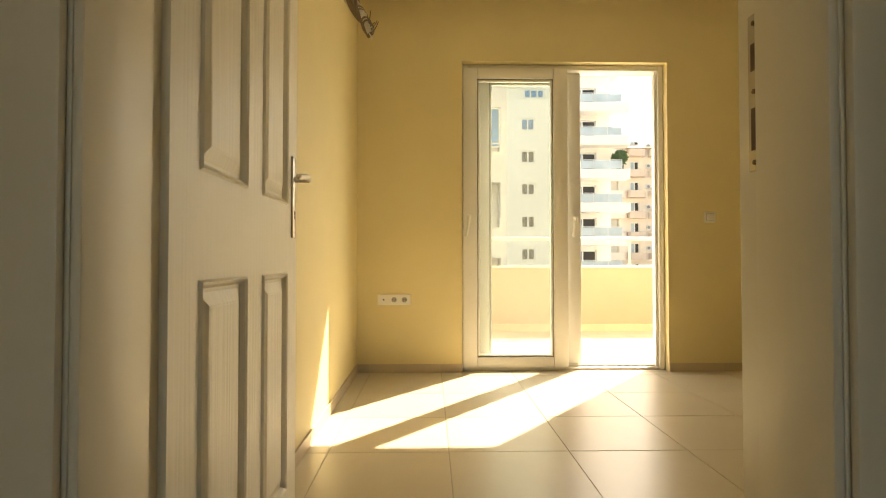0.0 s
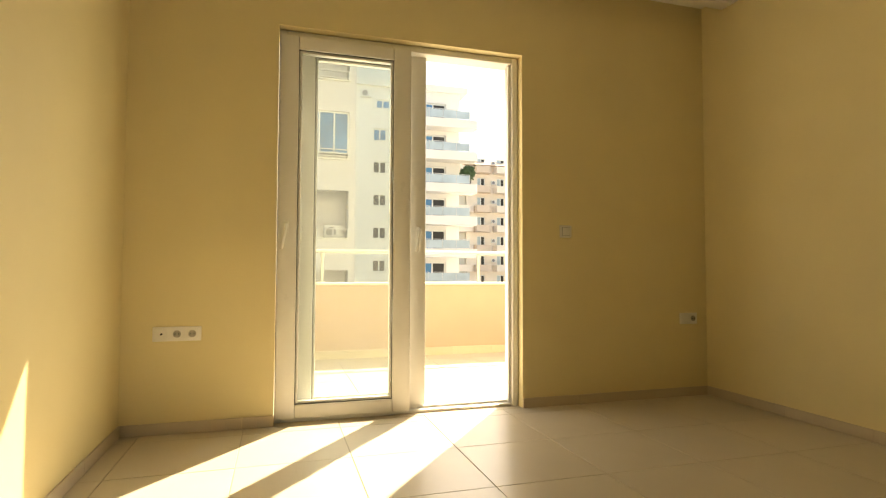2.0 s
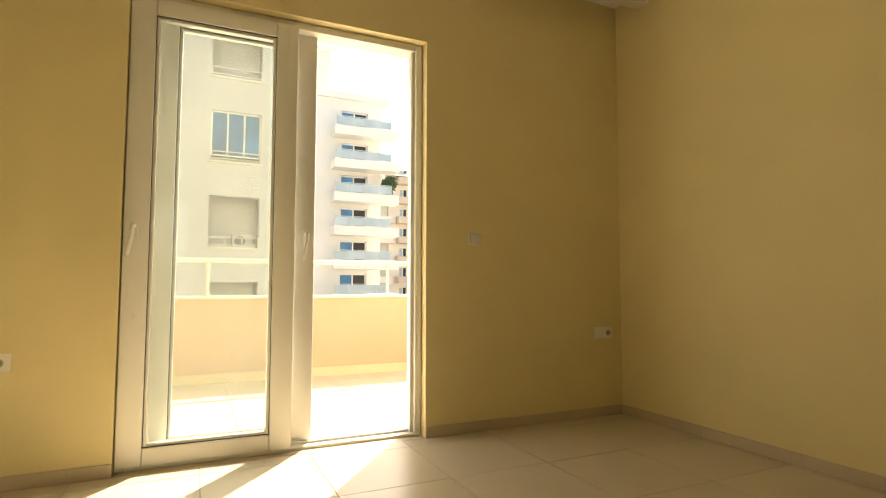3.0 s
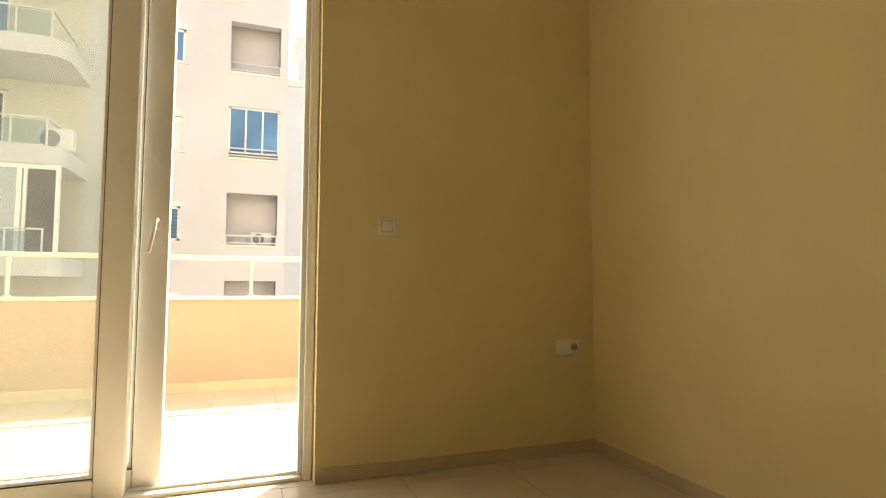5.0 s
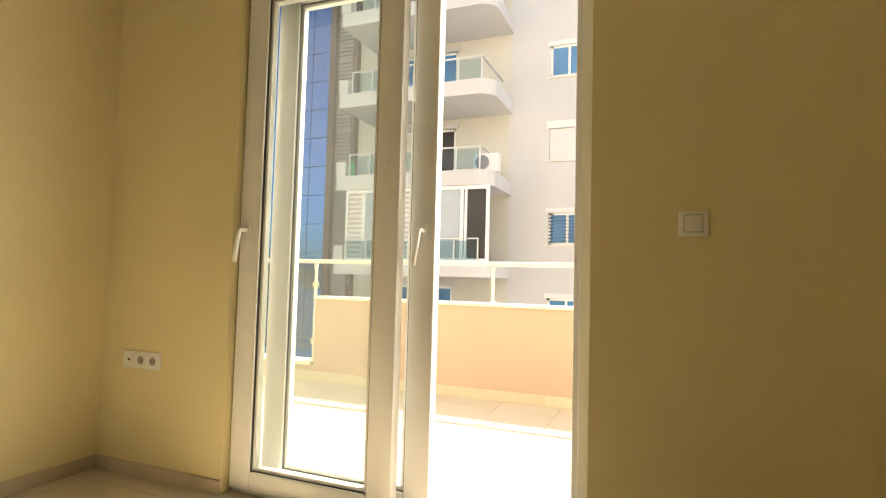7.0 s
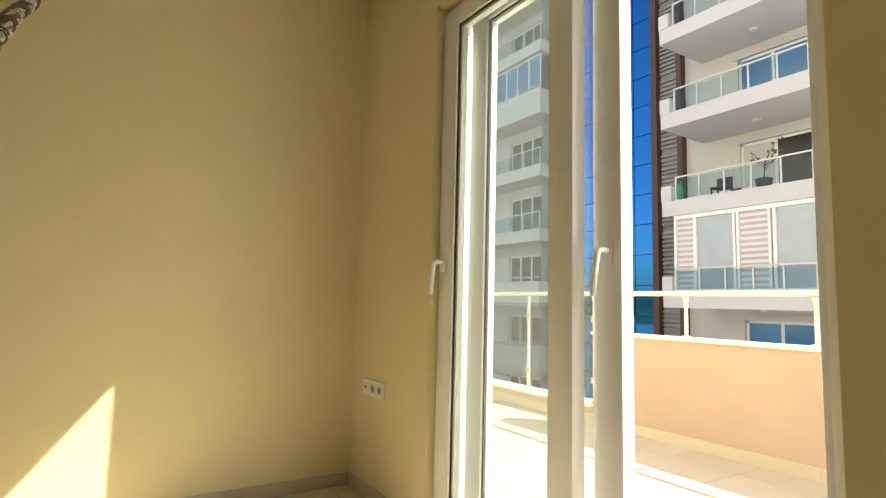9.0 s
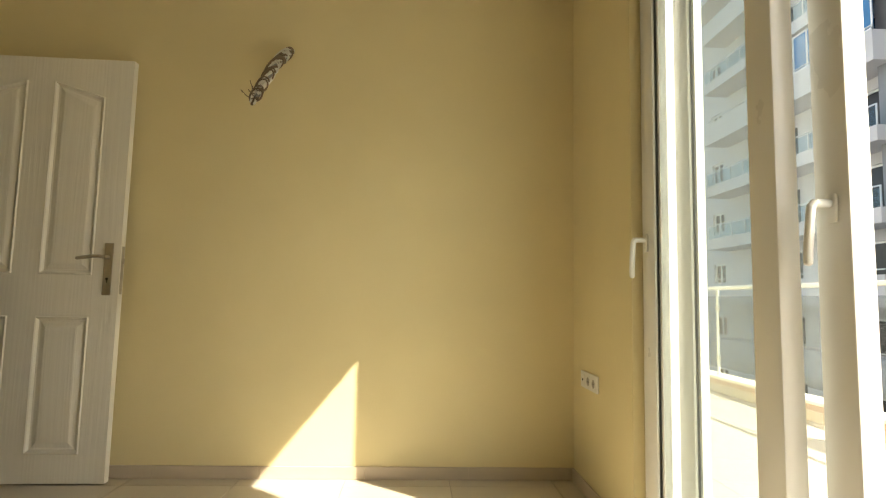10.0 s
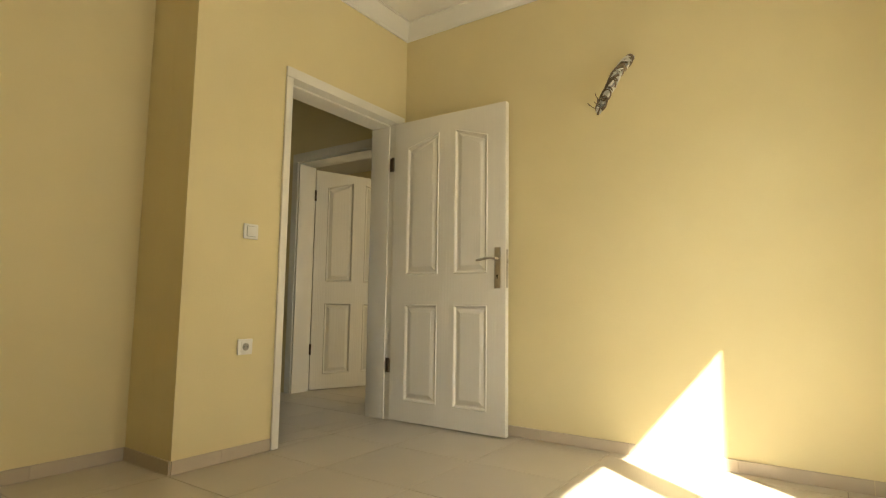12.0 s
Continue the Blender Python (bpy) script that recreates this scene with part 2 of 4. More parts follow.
# ---- the room's shell ----
W, H = 3.863, 2.90            # room width, ceiling height
YD, YJ = -3.240, -3.670       # door wall, recess wall
XJ = 1.684                    # where the recess begins
YH = -3.440                   # hall side of the door wall
DX0, DX1, DZ = 0.112, 1.075, 2.130   # inner door opening
BX0, BX1, BZ = 0.797, 2.372, 2.366   # balcony door opening

# second hole is an unseen window, added to light the next room
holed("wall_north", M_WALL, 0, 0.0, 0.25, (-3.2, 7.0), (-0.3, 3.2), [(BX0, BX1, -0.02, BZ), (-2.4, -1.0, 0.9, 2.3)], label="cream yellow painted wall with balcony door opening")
holed("wall_west", M_WALL, 1, -0.2, 0.2, (YH + 0.001, 0.0), (-0.05, H), [], label="cream yellow painted plaster wall")
holed("wall_east", M_WALL, 1, W, 0.2, (-5.4, 0.0), (-0.05, H), [], label="cream yellow painted plaster wall")
holed("wall_south", M_WALL, 0, YH, YD - YH, (0.0, XJ), (-0.05, H), [(DX0 - 0.012, DX1 + 0.012, -0.1, DZ + 0.012)], label="cream yellow wall with white panelled door")
structure("wall_recess", M_WALL, ((XJ + 0.001, YJ - 0.2, -0.05), (W, YJ, H)), label="cream yellow recess wall")
structure("wall_recess_pier", M_WALL, ((1.55, YJ - 0.2, -0.05), (XJ, YH - 0.001, H)), label="cream yellow pier between hall and recess")
structure("ceiling", M_CEIL, ((-3.2, -7.6, H), (W + 0.2, 0.0, H + 0.15)), label="flat white painted ceiling")

# hall and the rooms off it
HX = -0.19
holed("wall_hall_west", M_WALL, 1, HX - 0.18, 0.18, (-7.6, YH), (-0.05, H), [(-4.64, -3.72, -0.1, 2.10)], label="cream hall wall with open white door")
# unseen openings in the next two walls are added to let light into the hall
holed("wall_hall_south", M_WALL, 0, -5.25, -0.15, (HX, W), (-0.05, H), [(0.1, 1.2, -0.1, 2.15)], label="unseen cream hall wall with a doorway added for light")
holed("wall_hall_light_opening", M_WALL, 0, -7.5, -0.15, (HX, W), (-0.05, H), [(-0.1, 1.7, 0.8, 2.3)], label="unseen cream wall with an opening added for light")
holed("wall_hall_east", M_WALL, 1, 2.4, 0.15, (-7.5, YJ - 0.2), (-0.05, H), [], label="plain cream hall wall")
structure("wall_far_room", M_WALL, ((-3.35, -7.6, -0.05), (-3.2, 0.0, H)), ((-3.2, -7.65, -0.05), (HX, -7.5, H)), label="plain cream wall of the next room")


def cornice(name, pts):
    """White plaster cornice swept along a line of corners, the room on its left."""
    prof = [(0.0, -0.10), (0.012, -0.10), (0.016, -0.082), (0.034, -0.066), (0.058, -0.036), (0.082, -0.022), (0.090, -0.010), (0.105, -0.010), (0.105, 0.0)]
    bm = bmesh.new()
    rings = []
    n = len(pts)
    for i, p in enumerate(pts):
        p = Vector(p)
        d0 = (p - Vector(pts[i - 1])).normalized() if i else (Vector(pts[1]) - p).normalized()
        d1 = (Vector(pts[i + 1]) - p).normalized() if i < n - 1 else d0
        n0, n1 = Vector((-d0.y, d0.x)), Vector((-d1.y, d1.x))
        m = (n0 + n1) / (1 + n0.dot(n1))
        rings.append([bm.verts.new((p.x + m.x * o, p.y + m.y * o, H - 0.001 + z)) for o, z in prof])
    for a, b in zip(rings, rings[1:]):
        for k in range(len(prof) - 1):
            bm.faces.new((a[k], b[k], b[k + 1], a[k + 1]))
    return tagged(part(name, bm, M_CEIL, None, "white moulded plaster cornice", smooth=True), kind="structure")


cornice("trim_cornice", [(0.001, -0.22), (0.001, YD + 0.001), (XJ + 0.001, YD + 0.001), (XJ + 0.001, YJ + 0.001), (W - 0.001, YJ + 0.001), (W - 0.001, -0.22)])
structure("trim_curtain_pelmet", M_CEIL, ((0.002, -0.30, H - 0.105), (W - 0.002, -0.20, H - 0.001)), label="white plaster curtain pelmet below ceiling", bevel=0.012)

# ---- floor ----
structure("floor", M_GROUT, ((-3.2, -7.6, -0.12), (W + 0.2, 0.0, -0.004)), label="pale beige tiled floor with grey grout joints")
floor = bpy.data.objects["floor"]

# ---- balcony ----
structure("ground_balcony", M_GROUT, ((-7.0, 0.25, -0.25), (7.0, 2.72, -0.012)), label="sunlit pale tiled balcony floor")
balcony = bpy.data.objects["ground_balcony"]
PX, PY = -0.46, 2.44
structure("parapet", M_PEACH, ((PX, PY, -0.012), (7.0, PY + 0.18, 0.753)), label="peach rendered balcony parapet wall")
structure("parapet_kerb", M_PEACH, ((-7.0, PY, -0.012), (PX - 0.001, PY + 0.18, 0.13)), label="low peach rendered balcony kerb")
structure("trim_coping", M_STONE, ((PX - 0.02, PY - 0.018, 0.754), (7.0, PY + 0.20, 0.780)), label="pale marble coping", bevel=0.006)
structure("trim_kerb_coping", M_STONE, ((-7.0, PY - 0.025, 0.131), (PX - 0.022, PY + 0.205, 0.16)), label="pale marble kerb coping", bevel=0.006)
structure("wall_balcony_end", M_FACADE, ((6.9, 0.25, -0.012), (7.0, PY - 0.001, 2.6)), label="white rendered end wall of balcony")
# unseen upper storeys and side blocks are added to bounce sunlight onto opposite facades
structure("wall_building_bounce", M_FACADE, ((-7.2, 0.0, -7.0), (-3.21, 0.25, 3.2)), ((-7.2, -7.8, -7.0), (7.0, 0.25, -0.31)), ((-7.2, -7.8, 3.2), (7.0, 0.25, 3.6)), ((-14.0, -7.8, 3.601), (14.0, 0.25, 15.5)), ((-14.0, -7.8, -7.0), (-7.201, 0.25, 3.6)), ((7.001, -7.8, -7.0), (14.0, 0.25, 3.6)), label="white rendered outer wall of this building, unseen blocks added for bounce light")

railing = thing("balcony_railing", (0, PY + 0.09, 0.780), "white aluminium balcony railing with grey glass", "railing")
RY = PY + 0.09
bm = bmesh.new()
add_cyl(bm, (-7.0, RY, 1.110), (6.88, RY, 1.110), 0.021, 16)
part("handrail", bm, M_RAIL, railing, smooth=True)
for px in (0.367, 1.253, 2.127, 3.0, 3.88, 4.76, 5.64):
    bm = bmesh.new()
    add_cyl(bm, (px, RY, 0.787), (px, RY, 1.09), 0.014, 12)
    add_cyl(bm, (px, RY, 0.7805), (px, RY, 0.794), 0.032, 16)
    add_cyl(bm, (px, RY, 1.05), (px, RY, 1.088), 0.022, 12)
    part("post", bm, M_RAIL, railing, smooth=True)
for px in (-0.53, -1.40, -2.25, -3.08, -3.94, -4.8, -5.66):
    bm = bmesh.new()
    add_cyl(bm, (px, RY, 0.17), (px, RY, 1.09), 0.015, 12)
    add_cyl(bm, (px, RY, 0.16), (px, RY, 0.175), 0.032, 16)
    add_cyl(bm, (px, RY, 1.05), (px, RY, 1.088), 0.022, 12)
    post = part("post", bm, M_RAIL, railing, smooth=True)
    for pz in (0.32, 0.86):
        boxes("clamp", M_STEEL, post, ((px - 0.032, RY - 0.014, pz), (px + 0.032, RY + 0.014, pz + 0.05)), bevel=0.004)
    if px > -5.6:
        pane = boxes("glass_panel", M_RGLASS, railing, ((px - 0.83, RY - 0.004, 0.24), (px - 0.03, RY + 0.004, 1.02)))
        pane.visible_shadow = False

# ---- balcony sliding door ----
wd = thing("window_1", (1.6, 0.1, 0), "white PVC sliding balcony door, one sash open", "balcony door", kind="structure")


def frame_ring(name, material, parent, x0, x1, z0, z1, y0, y1, w, wt=None, wb=None, bevel=0.006, label=""):
    wt, wb = wt or w, wb or w
    return boxes(name, material, parent, ((x0, y0, z0), (x0 + w, y1, z1)), ((x1 - w, y0, z0), (x1, y1, z1)), ((x0 + w + 0.0005, y0, z1 - wt), (x1 - w - 0.0005, y1, z1)), ((x0 + w + 0.0005, y0, z0), (x1 - w - 0.0005, y1, z0 + wb)), bevel=bevel, label=label)


frame_ring("frame", M_PVC, wd, BX0 + 0.003, BX1 - 0.003, -0.002, BZ - 0.003, 0.062, 0.195, 0.042, 0.042, 0.022)
boxes("jamb_cover", M_PVC, wd, ((2.304, 0.082, 0.021), (2.3265, 0.115, BZ - 0.046)), bevel=0.004)
boxes("track", M_PVC, wd, ((BX0 + 0.05, 0.108, 0.021), (BX1 - 0.05, 0.115, 0.034)))
boxes("sill", M_STONE, wd, ((BX0 + 0.002, 0.1955, -0.011), (BX1 - 0.002, 0.29, 0.004)), bevel=0.003)
boxes("threshold", M_SKIRT, wd, ((BX0 + 0.002, -0.001, -0.003), (BX1 - 0.002, 0.061, 0.001)))


def sash(x0, x1, y0, y1, handle_x):
    z0, z1, w = 0.022, 2.330, 0.112
    sh = frame_ring("sash", M_PVC, wd, x0, x1, z0, z1, y0, y1, w, 0.084, 0.083, bevel=0.008)
    frame_ring("seal", M_SEAL, sh, x0 + w - 0.002, x1 - w + 0.002, z0 + 0.081, z1 - 0.082, y0 + 0.010, y0 + 0.0165, 0.006, bevel=0)
    frame_ring("glazing_bead", M_PVC, sh, x0 + w + 0.004, x1 - w - 0.004, z0 + 0.087, z1 - 0.088, y0 + 0.017, y1 - 0.010, 0.014, bevel=0.003)
    yc = y0 + 0.020
    gp = boxes("pane", M_GLASS, sh, ((x0 + w + 0.016, yc - 0.002, z0 + 0.098), (x1 - w - 0.016, yc + 0.002, z1 - 0.099)))
    gp.visible_shadow = False
    hz = 1.160
    bm = bmesh.new()
    add_box(bm, (handle_x - 0.016, y0 - 0.010, hz - 0.035), (handle_x + 0.016, y0, hz + 0.035), 0.006)
    add_cyl(bm, (handle_x, y0 - 0.045, hz + 0.012), (handle_x, y0, hz + 0.012), 0.010, 14)
    lever = [(0, -0.044, 0.016), (-0.004, -0.052, 0.004), (-0.006, -0.054, -0.02), (-0.012, -0.054, -0.06), (-0.02, -0.052, -0.10), (-0.024, -0.05, -0.125)]
    for a, b in zip(lever, lever[1:]):
        p, q = [(handle_x + v[0], y0 + v[1], hz + v[2]) for v in (a, b)]
        add_cyl(bm, p, q, 0.0105, 12)
        bmesh.ops.create_uvsphere(bm, u_segments=10, v_segments=6, radius=0.0105, matrix=Matrix.Translation(q))
    part("handle", bm, M_PVC, sh, "white lever handle", smooth=True)
    return sh


sash(0.802, 1.614, 0.040, 0.100, 0.850)
sash(0.905, 1.738, 0.128, 0.186, 1.690)

# ---- inner door ----


def panel_loft(bm, y0, y1, z0, z1, zl, face, sgn):
    """A raised and fielded panel on a leaf's face; zl: how far its top outer corner is lowered (0: square)."""
    def ring(d, h):
        t0 = z1 - (zl if zl > 0 else 0)
        t1 = z1 - (-zl if zl < 0 else 0)
        return [(face + sgn * h, y0 + d, z0 + d), (face + sgn * h, y1 - d, z0 + d), (face + sgn * h, y1 - d, t1 - d), (face + sgn * h, y0 + d, t0 - d)]
    levels = [(0.0, 0.0), (0.005, 0.006), (0.011, 0.002), (0.018, -0.010), (0.026, -0.011), (0.052, 0.0), (0.058, 0.001)]
    rs = [[bm.verts.new(p) for p in ring(d, h)] for d, h in levels]
    for a, b in zip(rs, rs[1:]):
        for k in range(4):
            bm.faces.new((a[k], a[(k + 1) % 4], b[(k + 1) % 4], b[k]))
    bm.faces.new(rs[-1])


def door_leaf(parent, width, height, handle=True, label=""):
    """Leaf in its own space: hinge edge at y 0, free edge at y = width, thickness from x -0.04 to 0."""
    t = 0.040
    cols = ((0.122, 0.397), (0.524, 0.780))
    holes = []
    for (a, b), zl in zip(cols, (0.075, -0.075)):
        holes.append((a, b, 1.003, 1.988, zl))
        holes.append((a, b, 0.137, 0.797, 0))
    bm = bmesh.new()
    for face, sgn in ((0.0, 1), (-t, -1)):
        ys = sorted({0, width, *[h[k] for h in holes for k in (0, 1)]})
        zs = sorted({0, height, *[h[k] for h in holes for k in (2, 3)]})
        for i in range(len(ys) - 1):
            for k in range(len(zs) - 1):
                cy, cz = (ys[i] + ys[i + 1]) / 2, (zs[k] + zs[k + 1]) / 2
                if any(h[0] < cy < h[1] and h[2] < cz < h[3] for h in holes):
                    continue
                bm.faces.new([bm.verts.new((face, y, z)) for y, z in ((ys[i], zs[k]), (ys[i + 1], zs[k]), (ys[i + 1], zs[k + 1]), (ys[i], zs[k + 1]))])
        for h in holes:
            if h[4]:
                low = (h[0], h[3] - abs(h[4])) if h[4] > 0 else (h[1], h[3] - abs(h[4]))
                bm.faces.new([bm.verts.new(p) for p in ((face, low[0], low[1]), (face, h[1], h[3]), (face, h[0], h[3]))])
            panel_loft(bm, h[0], h[1], h[2], h[3], h[4], face, sgn)
    for ya, yb, za, zb in ((0, 0, 0, height), (width, width, 0, height)):
        bm.faces.new([bm.verts.new(p) for p in ((0, ya, za), (-t, ya, za), (-t, ya, zb), (0, ya, zb))])
    for z in (0, height):
        bm.faces.new([bm.verts.new(p) for p in ((0, 0, z), (-t, 0, z), (-t, width, z), (0, width, z))])
    bmesh.ops.remove_doubles(bm, verts=bm.verts, dist=0.0004)
    leaf = part("leaf", bm, M_DOOR, parent, label)
    if handle:
        hy = width - 0.055
        for sgn, x in ((1, 0.0), (-1, -t)):
            bm = bmesh.new()
            add_box(bm, (min(x, x + sgn * 0.007), hy - 0.021, 0.905), (max(x, x + sgn * 0.007), hy + 0.021, 1.165), 0.003)
            plate = part("handle_plate", bm, M_STEEL, leaf, "brushed nickel plate", smooth=True)
            bm = bmesh.new()
            z = 1.092
            add_cyl(bm, (x, hy, z), (x + sgn * 0.055, hy, z), 0.0095, 14)
            pts = [(0.05, 0.0, 0), (0.054, -0.02, 0.004), (0.052, -0.05, 0.003), (0.05, -0.09, -0.004), (0.048, -0.125, -0.008)]
            for a, b in zip(pts, pts[1:]):
                p, q = [(x + sgn * v[0], hy + v[1], z + v[2]) for v in (a, b)]
                add_cyl(bm, p, q, 0.009, 12)
                bmesh.ops.create_uvsphere(bm, u_segments=10, v_segments=6, radius=0.009, matrix=Matrix.Translation(q))
            part("lever", bm, M_STEEL, leaf, "brushed nickel lever", smooth=True)
            bm = bmesh.new()
            add_cyl(bm, (x, hy, 0.985), (x + sgn * 0.0085, hy, 0.985), 0.007, 12)
            add_box(bm, (min(x, x + sgn * 0.0085), hy - 0.003, 0.965), (max(x, x + sgn * 0.0085), hy + 0.003, 0.985))
            part("keyhole", bm, M_DARK, leaf)
        bm = bmesh.new()
        add_box(bm, (-t / 2 - 0.011, width, 0.91), (-t / 2 + 0.011, width + 0.003, 1.15), 0.001)
        add_box(bm, (-t / 2 - 0.006, width, 1.06), (-t / 2 + 0.006, width + 0.009, 1.09), 0.001)
        part("lock_plate", bm, M_STEEL, leaf, smooth=True)
    for hz in (0.32, 1.76):
        bm = bmesh.new()
        add_cyl(bm, (0.005, -0.006, hz), (0.005, -0.006, hz + 0.10), 0.010, 12)
        add_box(bm, (-0.004, -0.040, hz), (-0.0015, -0.002, hz + 0.10))
        part("hinge", bm, M_BRASS, leaf, "aged brass hinge", smooth=True)
    return leaf


d1 = thing("door_1", (DX0, YD, 0), "white panelled wooden door standing wide open", "door", kind="structure")
leaf = door_leaf(d1, 0.910, 2.110)
leaf.matrix_basis = d1.matrix_basis.inverted() @ pose(DX0 + 0.014, YD + 0.004, 0.008, 0, 0, 0.9)
leaf.matrix_parent_inverse = Matrix()
LIN = 0.012
boxes("lining", M_CASING, d1, ((DX0 - LIN, YH - 0.02, 0.0), (DX0, YD + 0.004, DZ)), ((DX1, YH - 0.02, 0.0), (DX1 + LIN, YD + 0.004, DZ)), ((DX0 - LIN, YH - 0.02, DZ + 0.0005), (DX1 + LIN, YD + 0.004, DZ + LIN)), bevel=0.002)
boxes("door_stop", M_CASING, d1, ((DX0 + 0.0005, YH - 0.02, 0.0), (DX0 + 0.014, YD - 0.050, DZ - 0.0145)), ((DX1 - 0.014, YH - 0.02, 0.0), (DX1 - 0.0005, YD - 0.060, DZ - 0.0145)), ((DX0 + 0.0005, YH - 0.02, DZ - 0.014), (DX1 - 0.0005, YD - 0.060, DZ - 0.0005)), bevel=0.003)
for ya, yb in ((YD + 0.001, YD + 0.017), (YH - 0.037, YH - 0.021)):
    for a, b in (((0.028, ya, 0.0), (DX0 - 0.004, yb, DZ - 0.001)), ((DX1 + 0.004, ya, 0.0), (DX1 + 0.052, yb, DZ - 0.001)), ((0.028, ya, DZ), (DX1 + 0.052, yb, DZ + 0.062))):
        boxes("casing", M_CASING, d1, (a, b), bevel=0.005)
strike = boxes("strike_plate", M_STEEL, d1, ((DX1 - 0.003, YD - 0.056, 0.985), (DX1 - 0.0002, YD - 0.025, 1.238)), bevel=0.001)
for z0, z1 in ((1.018, 1.086), (1.146, 1.190)):
    boxes("strike_hole", M_BROWN, strike, ((DX1 - 0.0036, YD - 0.052, z0), (DX1 - 0.0028, YD - 0.033, z1)))
for z in (0.998, 1.112, 1.222):
    bm = bmesh.new()
    add_cyl(bm, (DX1 - 0.0055, YD - 0.042, z), (DX1 - 0.002, YD - 0.042, z), 0.004, 10)
    part("screw", bm, M_BRASS, strike)

d2 = thing("door_2", (HX, -4.64, 0), "white panelled door ajar across the hall", "door", kind="structure")
leaf2 = door_leaf(d2, 0.88, 2.06, handle=True)
leaf2.matrix_basis = d2.matrix_basis.inverted() @ pose(HX - 0.20, -4.625, 0.008, 0, 0, 70)
leaf2.matrix_parent_inverse = Matrix()
boxes("lining", M_CASING, d2, ((HX - 0.19, -4.64, 0.0), (HX + 0.004, -4.625, 2.085)), ((HX - 0.19, -3.735, 0.0), (HX + 0.004, -3.72, 2.085)), ((HX - 0.19, -4.64, 2.0855), (HX + 0.004, -3.72, 2.10)), bevel=0.002)
for a, b in (((HX + 0.001, -4.715, 0.0), (HX + 0.017, -4.641, 2.099)), ((HX + 0.001, -3.719, 0.0), (HX + 0.017, -3.64, 2.099)), ((HX + 0.001, -4.715, 2.10), (HX + 0.017, -3.64, 2.18))):
    boxes("casing", M_CASING, d2, (a, b), bevel=0.005)

# ---- switches and sockets ----


def plate(ob, x0, x1, z0, z1):
    """Cover frame on a wall whose face is y = 0, front towards -y."""
    return boxes("cover_frame", M_PLAST, ob, ((x0, -0.010, z0), (x1, -0.0005, z1)), bevel=0.004)


def socket_insert(ob, cx, cz, r=0.020):
    bm = bmesh.new()
    add_box(bm, (cx - 0.027, -0.013, cz - 0.027), (cx + 0.027, -0.010, cz + 0.027), 0.001)
    ins = part("insert", bm, M_PLAST, ob, smooth=True)
    bm = bmesh.new()
    add_cyl(bm, (cx, -0.0128, cz), (cx, -0.0136, cz), r, 28)
    well = part("well", bm, mat_well, ins)
    for dx in (-0.0095, 0.0095):
        bm = bmesh.new()
        add_cyl(bm, (cx + dx, -0.0134, cz), (cx + dx, -0.0142, cz), 0.0032, 12)
        part("pin_hole", bm, M_DARK, ins)
    for a, b in ((0.012, 0.020), (-0.020, -0.012)):
        boxes("earth_clip", M_STEEL, ins, ((cx - 0.003, -0.016, cz + a), (cx + 0.003, -0.0134, cz + b)))
    return ins


# shade of socket wells and rocker gaps, put into a darker grey
mat_well = mat("recess_shade_grey", (0.34, 0.32, 0.28), 0.4)


def rocker(ob, cx, cz):
    boxes("rocker_gap", mat_well, ob, ((cx - 0.0285, -0.0108, cz - 0.0285), (cx + 0.0285, -0.0100, cz + 0.0285)))
    return boxes("rocker", M_PLAST, ob, ((cx - 0.0265, -0.015, cz - 0.0265), (cx + 0.0265, -0.0112, cz + 0.0265)), bevel=0.003)


def on_wall(ob, x, y, rz):
    ob.matrix_basis = pose(x, y, 0, 0, 0, rz)
    return ob


s1 = thing("wall_socket", label="white triple aerial and power socket on yellow wall", category="socket")
plate(s1, -0.124, 0.124, 0.508, 0.588)
socket_insert(s1, 0.0, 0.548)
socket_insert(s1, 0.078, 0.548)
boxes("aerial_insert", M_PLAST, s1, ((-0.105, -0.013, 0.521), (-0.051, -0.0105, 0.575)), bevel=0.001)
bm = bmesh.new()
add_cyl(bm, (-0.078, -0.0125, 0.548), (-0.078, -0.016, 0.548), 0.006, 12)
part("aerial_jack", bm, M_DARK, s1)
on_wall(s1, 0.281, 0, 0)

s2 = thing("wall_socket", label="white double plate with single socket near corner", category="socket")
plate(s2, -0.075, 0.075, 0.522, 0.603)
boxes("blank_insert", M_PLAST, s2, ((-0.064, -0.013, 0.535), (-0.010, -0.0105, 0.589)), bevel=0.001)
socket_insert(s2, 0.037, 0.562)
on_wall(s2, 3.695, 0, 0)

s3 = thing("light_switch", label="white square light switch beside balcony door", category="light switch", group="light switches")
plate(s3, -0.045, 0.045, 1.133, 1.217)
rocker(s3, 0.0, 1.175)
on_wall(s3, 2.692, 0, 0)
s4 = thing("light_switch", label="white square light switch beside panelled door", category="light switch", group="light switches")
plate(s4, -0.045, 0.045, 1.145, 1.227)
rocker(s4, 0.0, 1.186)
on_wall(s4, 1.316, YD, 180)
s5 = thing("wall_socket", label="white single power socket below light switch", category="socket")
plate(s5, -0.045, 0.045, 0.530, 0.612)
socket_insert(s5, 0.0, 0.571)
on_wall(s5, 1.318, YD, 180)

# ---- loose cable bundle out of the wall ----
bundle = thing("cable_bundle", (0, -1.562, 2.25), "twisted white and brown cables hanging from wall", "cables")


